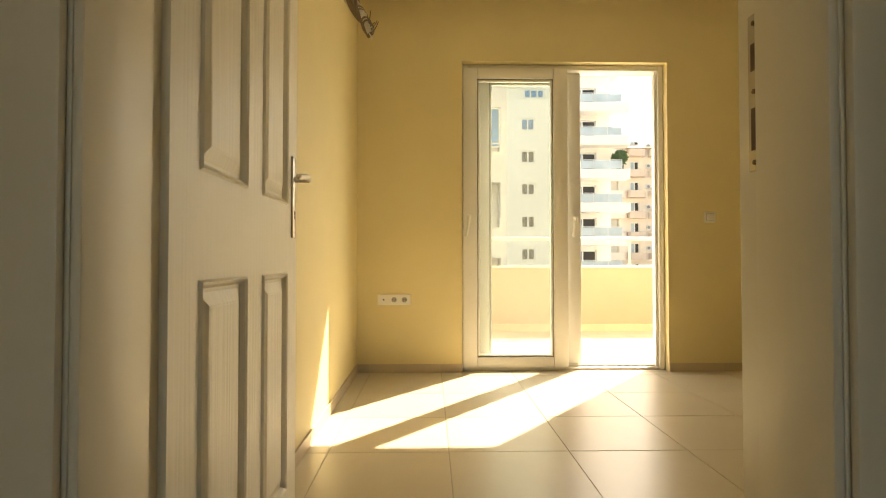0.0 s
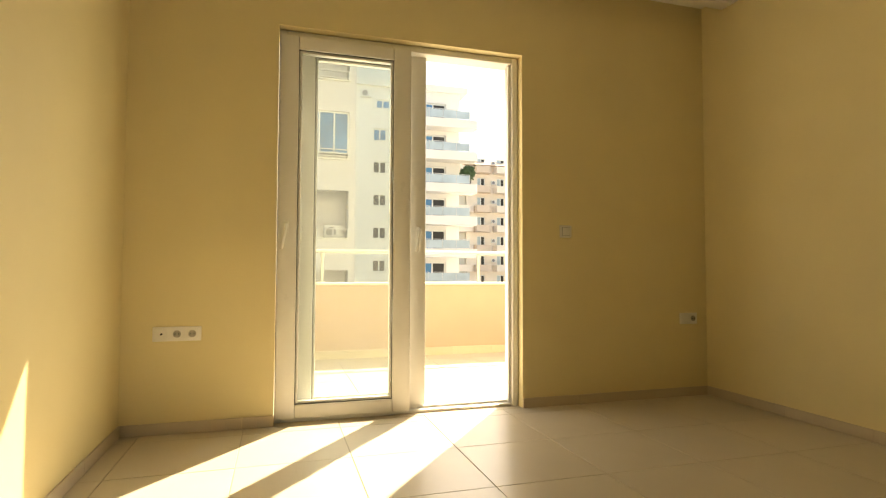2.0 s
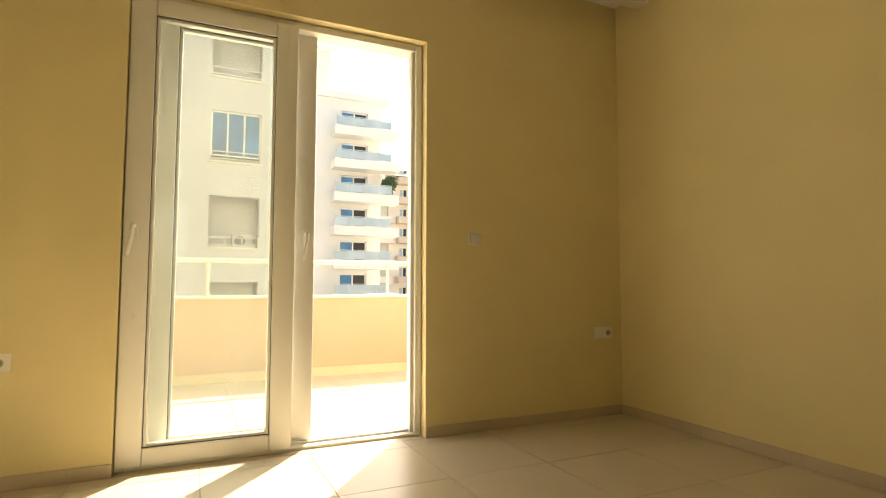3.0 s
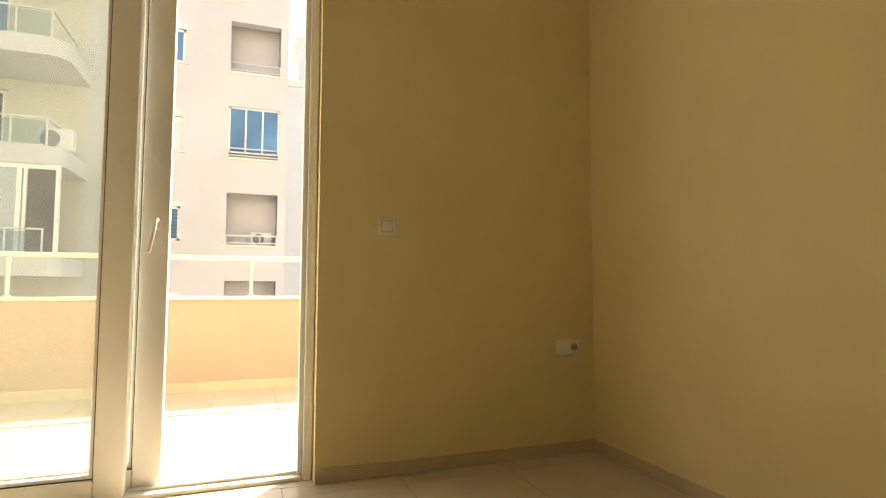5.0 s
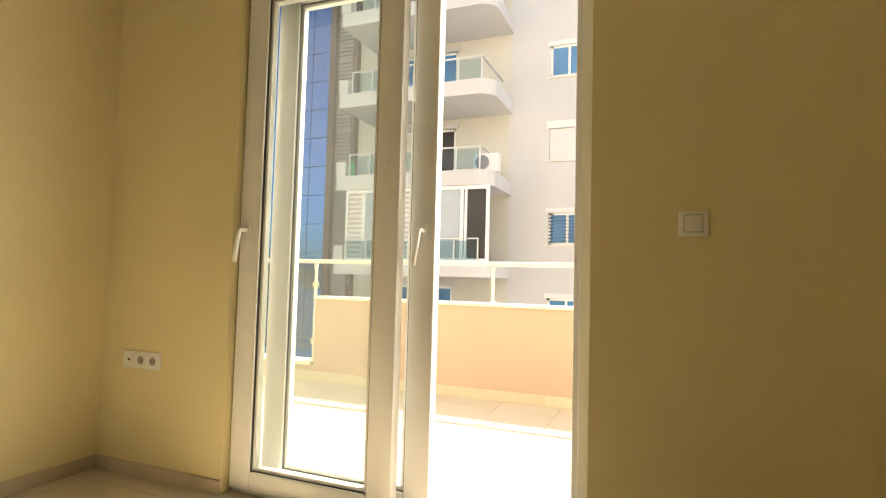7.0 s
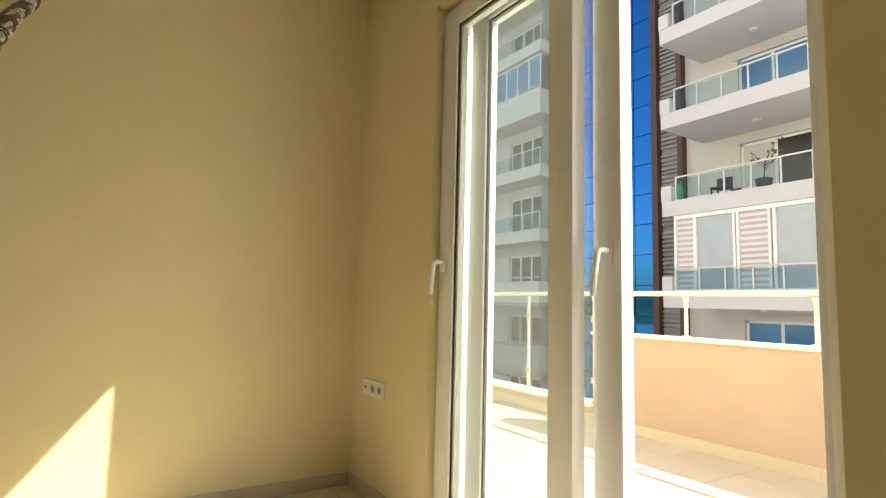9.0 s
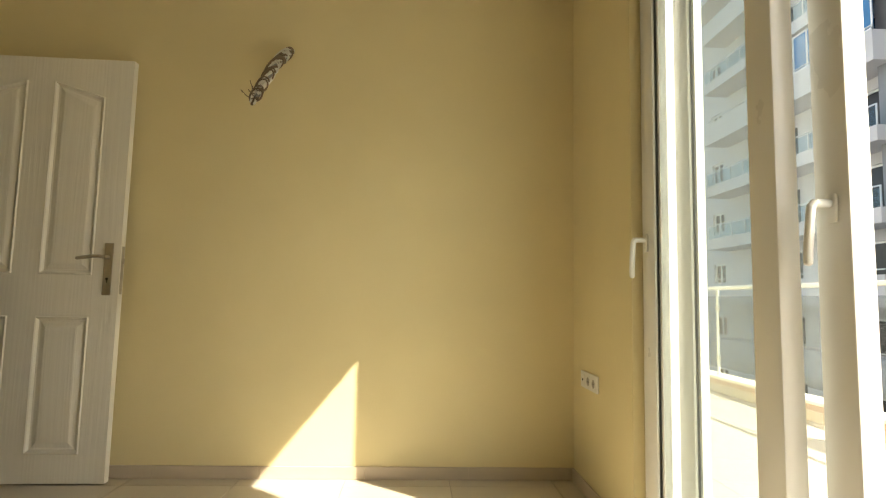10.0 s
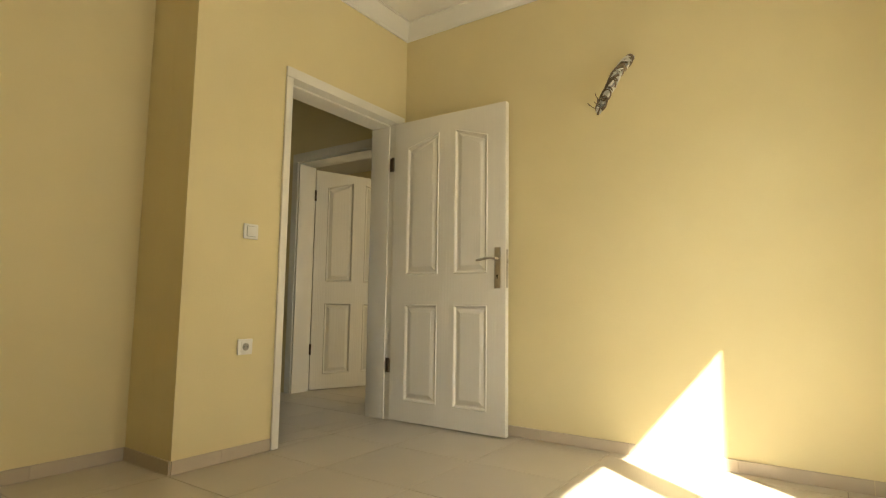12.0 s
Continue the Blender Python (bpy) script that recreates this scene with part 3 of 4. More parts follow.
def wire(name, pts, r, material):
    cu = bpy.data.curves.new(name, "CURVE")
    cu.dimensions, cu.bevel_depth, cu.bevel_resolution, cu.resolution_u = "3D", r, 2, 6
    sp = cu.splines.new("NURBS")
    sp.points.add(len(pts) - 1)
    for p, q in zip(sp.points, pts):
        p.co = (*q, 1)
    sp.use_endpoint_u, sp.order_u = True, 3
    tmp = bpy.data.objects.new(name, cu)
    me = bpy.data.meshes.new_from_object(tmp)
    bpy.data.objects.remove(tmp)
    bpy.data.curves.remove(cu)
    me.materials.clear()
    me.materials.append(material)
    ob = new(name, me)
    ob.parent = bundle
    ob.matrix_parent_inverse = bundle.matrix_basis.inverted()
    return ob


rng = random.Random(7)
C0, C1, C2, C3 = Vector((-0.01, -1.562, 2.252)), Vector((0.12, -1.58, 2.195)), Vector((0.21, -1.625, 2.03)), Vector((0.29, -1.665, 1.862))


def spine(t):
    u = 1 - t
    return C0 * u ** 3 + C1 * (3 * u * u * t) + C2 * (3 * u * t * t) + C3 * t ** 3


for k in range(20):
    ph, turns = rng.uniform(0, 6.28), rng.uniform(0.6, 2.2)
    rad = rng.uniform(0.010, 0.034)
    end = rng.uniform(0.86, 1.0)
    pts = []
    for i in range(22):
        t = end * i / 21
        a = ph + turns * 6.28 * t
        rr = rad * (0.5 + 0.9 * math.sin(min(1, t * 1.2) * 2.6)) + 0.003
        c = spine(t)
        pts.append((c.x + 0.6 * rr * math.cos(a), c.y + rr * math.cos(a) * 0.8, c.z + rr * math.sin(a)))
    wire("wire", pts, rng.choice((0.0055, 0.007, 0.010)), rng.choice((M_WIREW, M_WIREW, M_WIREB, M_WIREB, M_WIREG)))
for t0 in (0.12, 0.24, 0.38, 0.50, 0.62, 0.76, 0.88):
    pts = []
    for i in range(25):
        a = i * 6.28 * 1.6 / 24
        c = spine(t0 + 0.05 * i / 24)
        pts.append((c.x + 0.022 * math.cos(a), c.y + 0.036 * math.cos(a), c.z + 0.036 * math.sin(a)))
    wire("wire_tie", pts, 0.0042, M_WIREW if t0 in (0.24, 0.50) else M_WIREB)
for k in range(5):
    c = spine(0.84 + 0.03 * k)
    tip = (c.x + rng.uniform(0.01, 0.05), c.y - rng.uniform(0.0, 0.06), c.z + rng.uniform(-0.06, 0.05))
    wire("wire_end", [tuple(c), (c.x + 0.02, c.y - 0.02, c.z - 0.01), tip], 0.0022, M_WIREB)

# ---- buildings across the street ----
# unseen street; its pale colour is chosen to bounce sunlight up to the soffits
structure("ground", M_ASPH, ((-900, -900, -7.2), (900, 1500, -7.0)), label="unseen street far below, made pale to bounce light")


def bld_window(parent, x0, x1, z0, z1, y, n=2, pane=M_PANE, fw=0.06, deep=0.10, name="window"):
    """A window set deep in a facade whose outer face is y: frame with mullions and panes."""
    bm = bmesh.new()
    ya, yb = y + deep - 0.05, y + deep
    add_box(bm, (x0, ya, z0), (x0 + fw, yb, z1))
    add_box(bm, (x1 - fw, ya, z0), (x1, yb, z1))
    add_box(bm, (x0, ya, z1 - fw), (x1, yb, z1))
    add_box(bm, (x0, ya, z0), (x1, yb, z0 + fw))
    for k in range(1, n):
        xc = x0 + (x1 - x0) * k / n
        add_box(bm, (xc - fw / 2, ya - 0.005, z0), (xc + fw / 2, yb, z1))
    win = part(name, bm, M_PVC, parent)
    pn = pane if isinstance(pane, (list, tuple)) else [pane] * n
    for k in range(n):
        a, b = x0 + (x1 - x0) * k / n, x0 + (x1 - x0) * (k + 1) / n
        boxes("pane", pn[k], win, ((a, yb - 0.02, z0), (b, yb + 0.01, z1)))
    return win


def sill(parent, x0, x1, z, y):
    boxes("sill", M_STONE, parent, ((x0 - 0.08, y - 0.06, z - 0.05), (x1 + 0.08, y + 0.1, z)))


def glass_rail(parent, x0, x1, z, h, y, n, glass=None, side=None):
    bm = bmesh.new()
    add_box(bm, (x0, y - 0.025, z + h - 0.04), (x1, y + 0.025, z + h))
    for k in range(n + 1):
        xc = x0 + (x1 - x0) * k / n
        add_box(bm, (xc - 0.02, y - 0.02, z), (xc + 0.02, y + 0.02, z + h))
    if side:
        add_box(bm, (x1 - 0.025, y, z + h - 0.04), (x1 + 0.025, side, z + h))
        add_box(bm, (x1 - 0.02, side - 0.3, z), (x1 + 0.02, side - 0.26, z + h))
    r = part("railing", bm, M_RAIL, parent)
    for k in range(n):
        a, b = x0 + (x1 - x0) * k / n, x0 + (x1 - x0) * (k + 1) / n
        boxes("glass_panel", glass or M_BALGL, r, ((a + 0.03, y - 0.008, z + 0.04), (b - 0.03, y + 0.008, z + h - 0.09)))
    return r


def band(parent, x0, x1, y0, y1, z0, z1, material, corner=0.0):
    """Balcony slab with its solid front band; corner: radius of its front right corner."""
    bm = bmesh.new()
    pts = [(x0, y1), (x0, y0)]
    if corner:
        for k in range(7):
            a = -math.pi / 2 + k * math.pi / 12
            pts.append((x1 - corner + corner * math.cos(a), y0 + corner + corner * math.sin(a)))
    else:
        pts.append((x1, y0))
    pts.append((x1, y1))
    lo = [bm.verts.new((x, y, z0)) for x, y in pts]
    hi = [bm.verts.new((x, y, z1)) for x, y in pts]
    bm.faces.new(lo)
    bm.faces.new(hi)
    for k in range(len(pts)):
        q = (k + 1) % len(pts)
        bm.faces.new((lo[k], lo[q], hi[q], hi[k]))
    return part("balcony", bm, material, parent)


YA, SA, YB = 15.50, 2.73, 13.2   # facade, storey height, balcony front
A = thing("apartment_building", (-3, YA, -7), "white apartment building with glass-railed balconies and loggias", "building")
a_holes = []
for k in range(-3, 6):
    zf = 1.42 + SA * k
    a_holes.append((-6.25, -4.17, zf, zf + 2.02))
    wz = 7.59 + SA * (k - 2)
    a_holes.append((-0.92, 0.28, wz, wz + 1.04))
    lz = 4.78 + SA * (k - 1)
    a_holes.append((1.57, 3.08, lz, lz + 1.62))
holed("wall", M_FACADE, 0, YA, 0.35, (-2.26, 3.32), (-7.0, 18.2), a_holes, A)
holed("balcony_wall", M_CREAM, 0, YA, 0.35, (-8.07, -2.261), (-7.0, 18.2), a_holes, A)
boxes("inner_wall", M_CREAM, A, ((-8.02, YA + 1.55, -7.0), (3.07, YA + 1.7, 18.1)))
boxes("side_wall", M_FACADE, A, ((3.08, YA + 0.351, -7.0), (3.32, YA + 11, 18.2)), ((-8.07, YA + 0.351, -7.0), (-7.85, YA + 11, 18.2)))
boxes("roof", M_FACADE, A, ((-8.07, YA - 0.2, 18.2), (3.45, YA + 11, 18.5)))
for k in range(-3, 6):
    zb = 1.03 + SA * k
    zf = zb + 0.39
    # loggia at the corner: floor and rail, glazed on one storey
    lz = 4.78 + SA * (k - 1)
    boxes("loggia_floor", M_FACADE, A, ((1.45, YA + 0.352, lz - 0.12), (3.07, YA + 1.54, lz - 0.002)))
    boxes("loggia_wall", M_FACADE, A, ((1.45, YA + 0.75, lz), (3.07, YA + 0.85, lz + SA - 0.13)))
    if k in (1, 4):
        w = bld_window(A, 1.57, 3.08, lz + 0.16, lz + 1.62, YA, 3, M_PANE, 0.05, 0.12, "loggia_glazing")
    bm = bmesh.new()
    for zz in (0.05, 0.28):
        add_box(bm, (1.55, YA - 0.03, lz + zz), (3.10, YA + 0.02, lz + zz + 0.035))
    for q in range(4):
        add_box(bm, (1.55 + q * 0.50, YA - 0.025, lz), (1.59 + q * 0.50, YA + 0.015, lz + 0.3))
    part("loggia_rail", bm, M_RAIL, A)
    sill(A, 1.57, 3.08, lz, YA)
    # bedroom window
    wz = 7.59 + SA * (k - 2)
    sill(A, -0.92, 0.28, wz, YA)
    if k == 1:
        shut = boxes("roller_shutter", M_SHUT, A, ((-0.915, YA + 0.08, wz), (0.275, YA + 0.10, wz + 1.04)))
        for q in range(26):
            boxes("shutter_slat", M_SHUT, shut, ((-0.915, YA + 0.05, wz + 0.005 + q * 0.0398), (0.275, YA + 0.079, wz + 0.041 + q * 0.0398)))
        boxes("shutter_box", M_SHUT, A, ((-1.0, YA - 0.03, wz + 1.04), (0.19, YA + 0.03, wz + 1.28)))
    else:
        bld_window(A, -0.92, 0.28, wz, wz + 1.04, YA, 2, M_PANE, 0.075)
        boxes("shutter_box", M_SHUT, A, ((-1.0, YA - 0.02, wz + 1.042), (0.36, YA + 0.02, wz + 1.19)))
    if k == 0:
        bm = bmesh.new()
        for q in range(9):
            add_box(bm, (-0.90, YA + 0.01, wz + 0.08 + q * 0.11), (-0.75, YA + 0.04, wz + 0.12 + q * 0.11))
        for q in range(8):
            add_box(bm, (-0.70, YA + 0.02, wz + 0.12 + q * 0.11), (0.24, YA + 0.035, wz + 0.135 + q * 0.11))
        part("window_grille", bm, M_DARK, A)
    # wide balcony
    bal = band(A, -7.42, -2.15, YB, YA - 0.001, zb, zb + 0.46, M_FACADE, 0.5)
    boxes("end_pier", M_FACADE, bal, ((-7.44, YB - 0.02, zb + 0.46), (-7.1, YB + 0.2, zb + 0.92)))
    if k == 0:
        # glazed-in balcony: fixed lights, zebra blinds and a dark sheet for the shaded doorway
        bm = bmesh.new()
        add_box(bm, (-7.05, YB + 0.03, zb + 0.47), (-2.2, YB + 0.15, zb + 0.55))
        add_box(bm, (-7.05, YB + 0.03, zb + SA - 0.12), (-2.2, YB + 0.15, zb + SA - 0.01))
        for xm, wm in ((-7.05, 0.08), (-6.44, 0.10), (-5.28, 0.07), (-5.18, 0.07), (-4.36, 0.07), (-4.24, 0.08), (-3.08, 0.10), (-2.94, 0.07), (-2.28, 0.08)):
            add_box(bm, (xm, YB + 0.025, zb + 0.55), (xm + wm, YB + 0.15, zb + SA - 0.12))
        glazing = part("balcony_glazing", bm, M_PVC, A)
        for xa, xb, pm in ((-6.97, -6.44, M_BLIND), (-6.34, -5.28, M_CURTAIN), (-5.11, -4.36, M_BLIND), (-4.16, -3.08, M_CURTAIN), (-2.87, -2.28, M_PANED)):
            boxes("pane", pm, glazing, ((xa, YB + 0.09, zb + 0.55), (xb, YB + 0.12, zb + SA - 0.12)))
            if pm is M_BLIND:
                bm = bmesh.new()
                for q in range(13):
                    add_box(bm, (xa + 0.02, YB + 0.075, zb + 0.60 + 0.155 * q), (xb - 0.02, YB + 0.085, zb + 0.675 + 0.155 * q))
                part("blind", bm, M_SHUT, glazing)
        glass_rail(A, -7.0, -2.5, zb + 0.46, 0.70, YB + 0.01, 6)
    else:
        glass_rail(A, -6.98, -2.52, zb + 0.46, 0.72, YB + 0.06, 6, side=YA - 0.02)
    # storey 1: the open half's shade is put in as a dark pane
    panes = [M_CREAM, M_PANED] if k == 1 else [M_PANE, M_PANE]
    bld_window(A, -6.25, -4.17, zf, zf + 2.02, YA, 2, panes, 0.08, 0.12, "balcony_door")
    boxes("blind_box", M_FACADE, A, ((-6.35, YA - 0.04, zf + 2.02), (-4.07, YA + 0.03, zf + 2.2)))
    bm = bmesh.new()
    add_cyl(bm, (-5.2, YA - 1.0, zb - 0.05), (-5.2, YA - 1.0, zb), 0.12, 16)
    part("soffit_lamp", bm, M_SHUT, A)

# things on the balcony of the storey with the plant
z1 = 1.03 + SA + 0.46
pot = thing("potted_plant", (-4.55, YB + 0.30, z1), "sparse potted shrub standing on opposite balcony", "plant")
bm = bmesh.new()
add_cyl(bm, (-4.55, YB + 0.30, z1 - 0.0), (-4.55, YB + 0.30, z1 + 0.26), 0.16, 16, 0.21)
part("pot", bm, M_POT, pot)
bm = bmesh.new()
tips = []
add_cyl(bm, (-4.55, YB + 0.30, z1 + 0.25), (-4.51, YB + 0.30, z1 + 0.75), 0.016, 8, 0.012)
for k in range(9):
    a = rng.uniform(0, 6.28)
    p = (-4.51, YB + 0.30, z1 + rng.uniform(0.5, 0.78))
    q = (-4.51 + 0.38 * math.cos(a), YB + 0.30 + 0.3 * math.sin(a), z1 + rng.uniform(0.85, 1.35))
    add_cyl(bm, p, q, 0.009, 6, 0.005)
    tips.append((p, q))
part("branches", bm, M_BROWN, pot)
bm = bmesh.new()
for p, q in tips:
    for j in range(4):
        f = rng.uniform(0.5, 1.08)
        c = Vector(p).lerp(Vector(q), f) + Vector([rng.uniform(-0.06, 0.06) for _ in range(3)])
        bmesh.ops.create_icosphere(bm, subdivisions=1, radius=1, matrix=Matrix.Translation(c) @ Euler((rng.uniform(0, 3), rng.uniform(0, 3), 0)).to_matrix().to_4x4() @ Matrix.Diagonal((0.05, 0.03, 0.008, 1)))
part("leaves", bm, M_LEAF, pot)
tub = thing("balcony_chair", (-5.75, YB + 0.4, z1), "dark plastic chair on opposite balcony", "chair")
boxes("seat", M_POT, tub, ((-6.00, YB + 0.2, z1 + 0.20), (-5.55, YB + 0.6, z1 + 0.25)))
boxes("backrest", M_POT, tub, ((-6.00, YB + 0.56, z1 + 0.25), (-5.55, YB + 0.60, z1 + 0.55)))
for lx in (-5.99, -5.60):
    for ly in (0.21, 0.55):
        boxes("leg", M_POT, tub, ((lx, YB + ly, z1), (lx + 0.04, YB + ly + 0.04, z1 + 0.20)))
broom = thing("broom", (-5.30, YB + 0.32, z1), "broom leaning upright on opposite balcony", "broom")
bm = bmesh.new()
add_cyl(bm, (-5.30, YB + 0.32, z1 + 0.1), (-5.40, YB + 0.32, z1 + 0.95), 0.016, 8)
part("stick", bm, M_BROWNB, broom)
boxes("brush", M_BROWN, broom, ((-5.40, YB + 0.28, z1), (-5.20, YB + 0.37, z1 + 0.12)))
can = thing("watering_can", (-7.00, YB + 0.28, z1), "bright green plastic container on opposite balcony", "container")
bm = bmesh.new()
add_cyl(bm, (-7.00, YB + 0.28, z1), (-7.00, YB + 0.28, z1 + 0.5), 0.10, 14, 0.07)
add_cyl(bm, (-7.00, YB + 0.28, z1 + 0.5), (-6.95, YB + 0.28, z1 + 0.62), 0.03, 10, 0.02)
part("body", bm, M_GREEN, can)


def air_conditioner(x, y, z, s=1.0, label="white air conditioner outdoor unit on facade"):
    ac = thing("air_conditioner", (x, y, z), label, "air conditioner", "outdoor units")
    boxes("case", M_ACW, ac, ((x, y, z), (x + 0.8 * s, y + 0.3 * s, z + 0.55 * s)), bevel=0.02)
    bm = bmesh.new()
    add_cyl(bm, (x + 0.3 * s, y - 0.01, z + 0.275 * s), (x + 0.3 * s, y + 0.01, z + 0.275 * s), 0.22 * s, 20)
    part("fan_grille", bm, M_GREYP, ac)
    return ac


air_conditioner(-2.85, YB + 0.4, z1, 1.0, "white air conditioner unit standing on opposite balcony")
air_conditioner(2.3, YA + 0.42, 4.79 - SA, 0.8, "white air conditioner unit inside opposite loggia")

# glass office block, louvres and cladding
BL = thing("office_building", (-12, YA, -7), "office block with blue mirrored glass facade", "building")
boxes("core", M_MULL, BL, ((-13.93, YA + 0.06, -7), (-9.1, YA + 9, 17)))
PW, PH = 0.925, 1.11
pane_meshes = {}
for i in range(5):
    for k in range(-4, 15):
        x0, z0 = -13.92 + i * PW, 0.70 + (k - 1) * PH
        if z0 < -3.5:
            continue
        key = "m"
        if key not in pane_meshes:
            bm = bmesh.new()
            add_box(bm, (0.015, 0, 0.015), (PW - 0.015, 0.05, PH - 0.015))
            pane_meshes[key] = mesh_of("mirror_pane", bm, M_BLUE)
        ob = new("mirror_pane", pane_meshes[key])
        ob.parent = BL
        ob.matrix_parent_inverse = BL.matrix_basis.inverted()
        ob.matrix_basis = pose(x0, YA, z0, rng.uniform(-0.35, 0.35), 0, rng.uniform(-0.35, 0.35))
boxes("corner_frame", M_BROWN, BL, ((-9.29, YA - 0.25, -7), (-9.05, YA + 0.3, 17.3)), ((-8.26, YA - 0.25, -7), (-8.075, YA - 0.002, 17.3)))
boxes("louver_backing", M_LOUV, BL, ((-9.04, YA + 0.02, -7), (-8.27, YA + 0.2, 17)))
for k in range(-1, 7):
    bm = bmesh.new()
    for q in range(17):
        z0 = 1.03 + SA * k + 0.12 + q * 0.152
        add_box(bm, (-9.03, YA - 0.06, z0), (-8.28, YA + 0.03, z0 + 0.095))
    part("louver_panel", bm, M_LOUV, BL)
GP = boxes("cladding_panel", M_GREYP, BL, ((-14.85, YA - 0.35, -7), (-13.95, YA + 0.4, 17)))

# white apartment building beyond the office block
YE, SE = 14.5, 2.8
E = thing("apartment_building", (-20, YE, -7), "white apartment building with deep stacked balconies", "building")
e_holes = []
for k in range(-2, 6):
    zf = 4.83 + SE * (k - 1) - 0.75
    e_holes += [(-17.82, -15.52, zf, zf + 2.05), (-21.82, -19.82, zf, zf + 2.05), (-26.8, -25.7, zf + 0.75, zf + 1.85), (-31.2, -29.2, zf + 0.95, zf + 2.35)]
holed("wall", M_FACADE, 0, YE + 1.3, 0.3, (-32.6, -14.24), (-7, 17), e_holes, E)
boxes("core", M_CREAM, E, ((-28.2, YE + 1.75, -7), (-14.32, YE + 9, 16.9)))
for k in range(-2, 6):
    zt = 4.83 + SE * (k - 1)
    zf = zt - 0.75
    band(E, -25.2, -14.27, YE, YE + 1.299, zt - 1.08, zt - (0.55 if k in (1, 4, 2) else 0.0), M_FACADE)
    boxes("corner_floor", M_FACADE, E, ((-32.6, YE + 1.601, zf + 0.45), (-28.21, YE + 4.5, zf + 0.70)))
    if k % 2 == 0:
        bld_window(E, -31.2, -29.2, zf + 0.95, zf + 2.35, YE + 1.3, 2, M_PANE, 0.08, 0.14, "corner_window")
    bld_window(E, -26.8, -25.7, zf + 0.75, zf + 1.85, YE + 1.3, 2, M_PANED, 0.08, 0.14)
    boxes("sill", M_STONE, E, ((-31.3, YE + 1.24, zf + 0.90), (-29.1, YE + 1.4, zf + 0.949)))
    if k in (1, 4, 2):
        glass_rail(E, -25.1, -14.32, zt - 0.55, 0.75, YE + 0.06, 10)
    else:
        boxes("balcony_rail", M_RAIL, E, ((-25.1, YE + 0.05, zt + 0.16), (-14.32, YE + 0.10, zt + 0.20)))
    bld_window(E, -17.82, -15.52, zf, zf + 2.05, YE + 1.3, 3, M_PANED, 0.08, 0.14)
    bld_window(E, -21.82, -19.82, zf, zf + 2.05, YE + 1.3, 3, M_PANED, 0.08, 0.14)
    if k == 3:
        bld_window(E, -20.6, -14.32, zt + 0.05, zt + 1.62, YE + 0.02, 8, M_PANE, 0.06, 0.1, "balcony_glazing")
boxes("roof", M_FACADE, E, ((-32.8, YE - 0.2, 17.0), (-14.12, YE + 9, 17.3)))

# far white building, seen past the corner
YC, SC = 45.0, 2.95
C = thing("apartment_building", (12, YC, -7), "tall white apartment building with stacked balconies", "building")
c_holes = []
for k in range(-2, 5):
    wz = 12.65 + SC * (k - 3)
    c_holes.append((9.0, 10.9, wz, wz + 0.85) if k == 4 else (8.75, 10.03, wz, wz + 1.14))
    bz = 15.0 + SC * (k - 4) - 0.55
    c_holes.append((13.1, 15.6, bz, bz + 2.1))
holed("wall", M_FACADE_C, 0, YC, 0.4, (2.0, 16.9), (-7, 17.6), c_holes, C)
boxes("core", M_CREAM, C, ((2.0, YC + 1.6, -7), (16.9, YC + 10, 17.5)))
boxes("side_wall", M_FACADE_C, C, ((16.5, YC + 0.41, -7), (16.9, YC + 10, 17.6)))
boxes("roof", M_FACADE_C, C, ((1.8, YC - 0.3, 17.6), (17.6, YC + 10, 18.2)))
boxes("penthouse", M_FACADE_C, C, ((6.5, YC + 1.2, 18.2), (12.3, YC + 8, 22.2)))
boxes("penthouse_roof", M_FACADE_C, C, ((6.0, YC + 0.6, 22.2), (12.8, YC + 9, 22.6)))
for k in range(-2, 5):
    wz = 12.65 + SC * (k - 3)
    if k == 4:
        bld_window(C, 9.0, 10.9, wz, wz + 0.85, YC, 3, M_PANE, 0.12, 0.18)
    else:
        bld_window(C, 8.75, 10.03, wz, wz + 1.14, YC, 2, M_PANE if k >= 3 else M_PANED, 0.12, 0.18)
    sill(C, 8.75, 10.9 if k == 4 else 10.03, wz, YC)
    bz = 15.0 + SC * (k - 4) - 0.55
    bld_window(C, 13.1, 15.6, bz, bz + 2.1, YC, 2, [M_PANE, M_PANED], 0.12, 0.2, "balcony_door")
    band(C, 12.2, 18.2, YC - 1.6, YC - 0.001, bz - 0.45, bz + 0.35, M_FACADE_C, 0.3)
    glass_rail(C, 12.3, 17.4, bz + 0.35, 0.85, YC - 1.55, 4, M_FARGL)
air_conditioner(7.6, YC - 0.32, 16.5, 1.2)

# potted shrubs on its end balcony
bush = thing("potted_plant", (17.4, YC - 1.0, 9.2), "round green shrub on far balcony", "plant")
bm = bmesh.new()
add_cyl(bm, (17.4, YC - 1.0, 8.85), (17.4, YC - 1.0, 9.3), 0.3, 12, 0.36)
part("pot", bm, M_POT, bush)
bm = bmesh.new()
for k in range(420):
    d = Vector([rng.gauss(0, 1) for _ in range(3)]).normalized() * rng.uniform(0.25, 0.75)
    c = Vector((17.4, YC - 1.0, 10.0)) + d
    bmesh.ops.create_icosphere(bm, subdivisions=1, radius=1, matrix=Matrix.Translation(c) @ Euler((rng.uniform(0, 3), rng.uniform(0, 3), 0)).to_matrix().to_4x4() @ Matrix.Diagonal((0.13, 0.08, 0.03, 1)))
part("crown", bm, M_LEAF, bush)

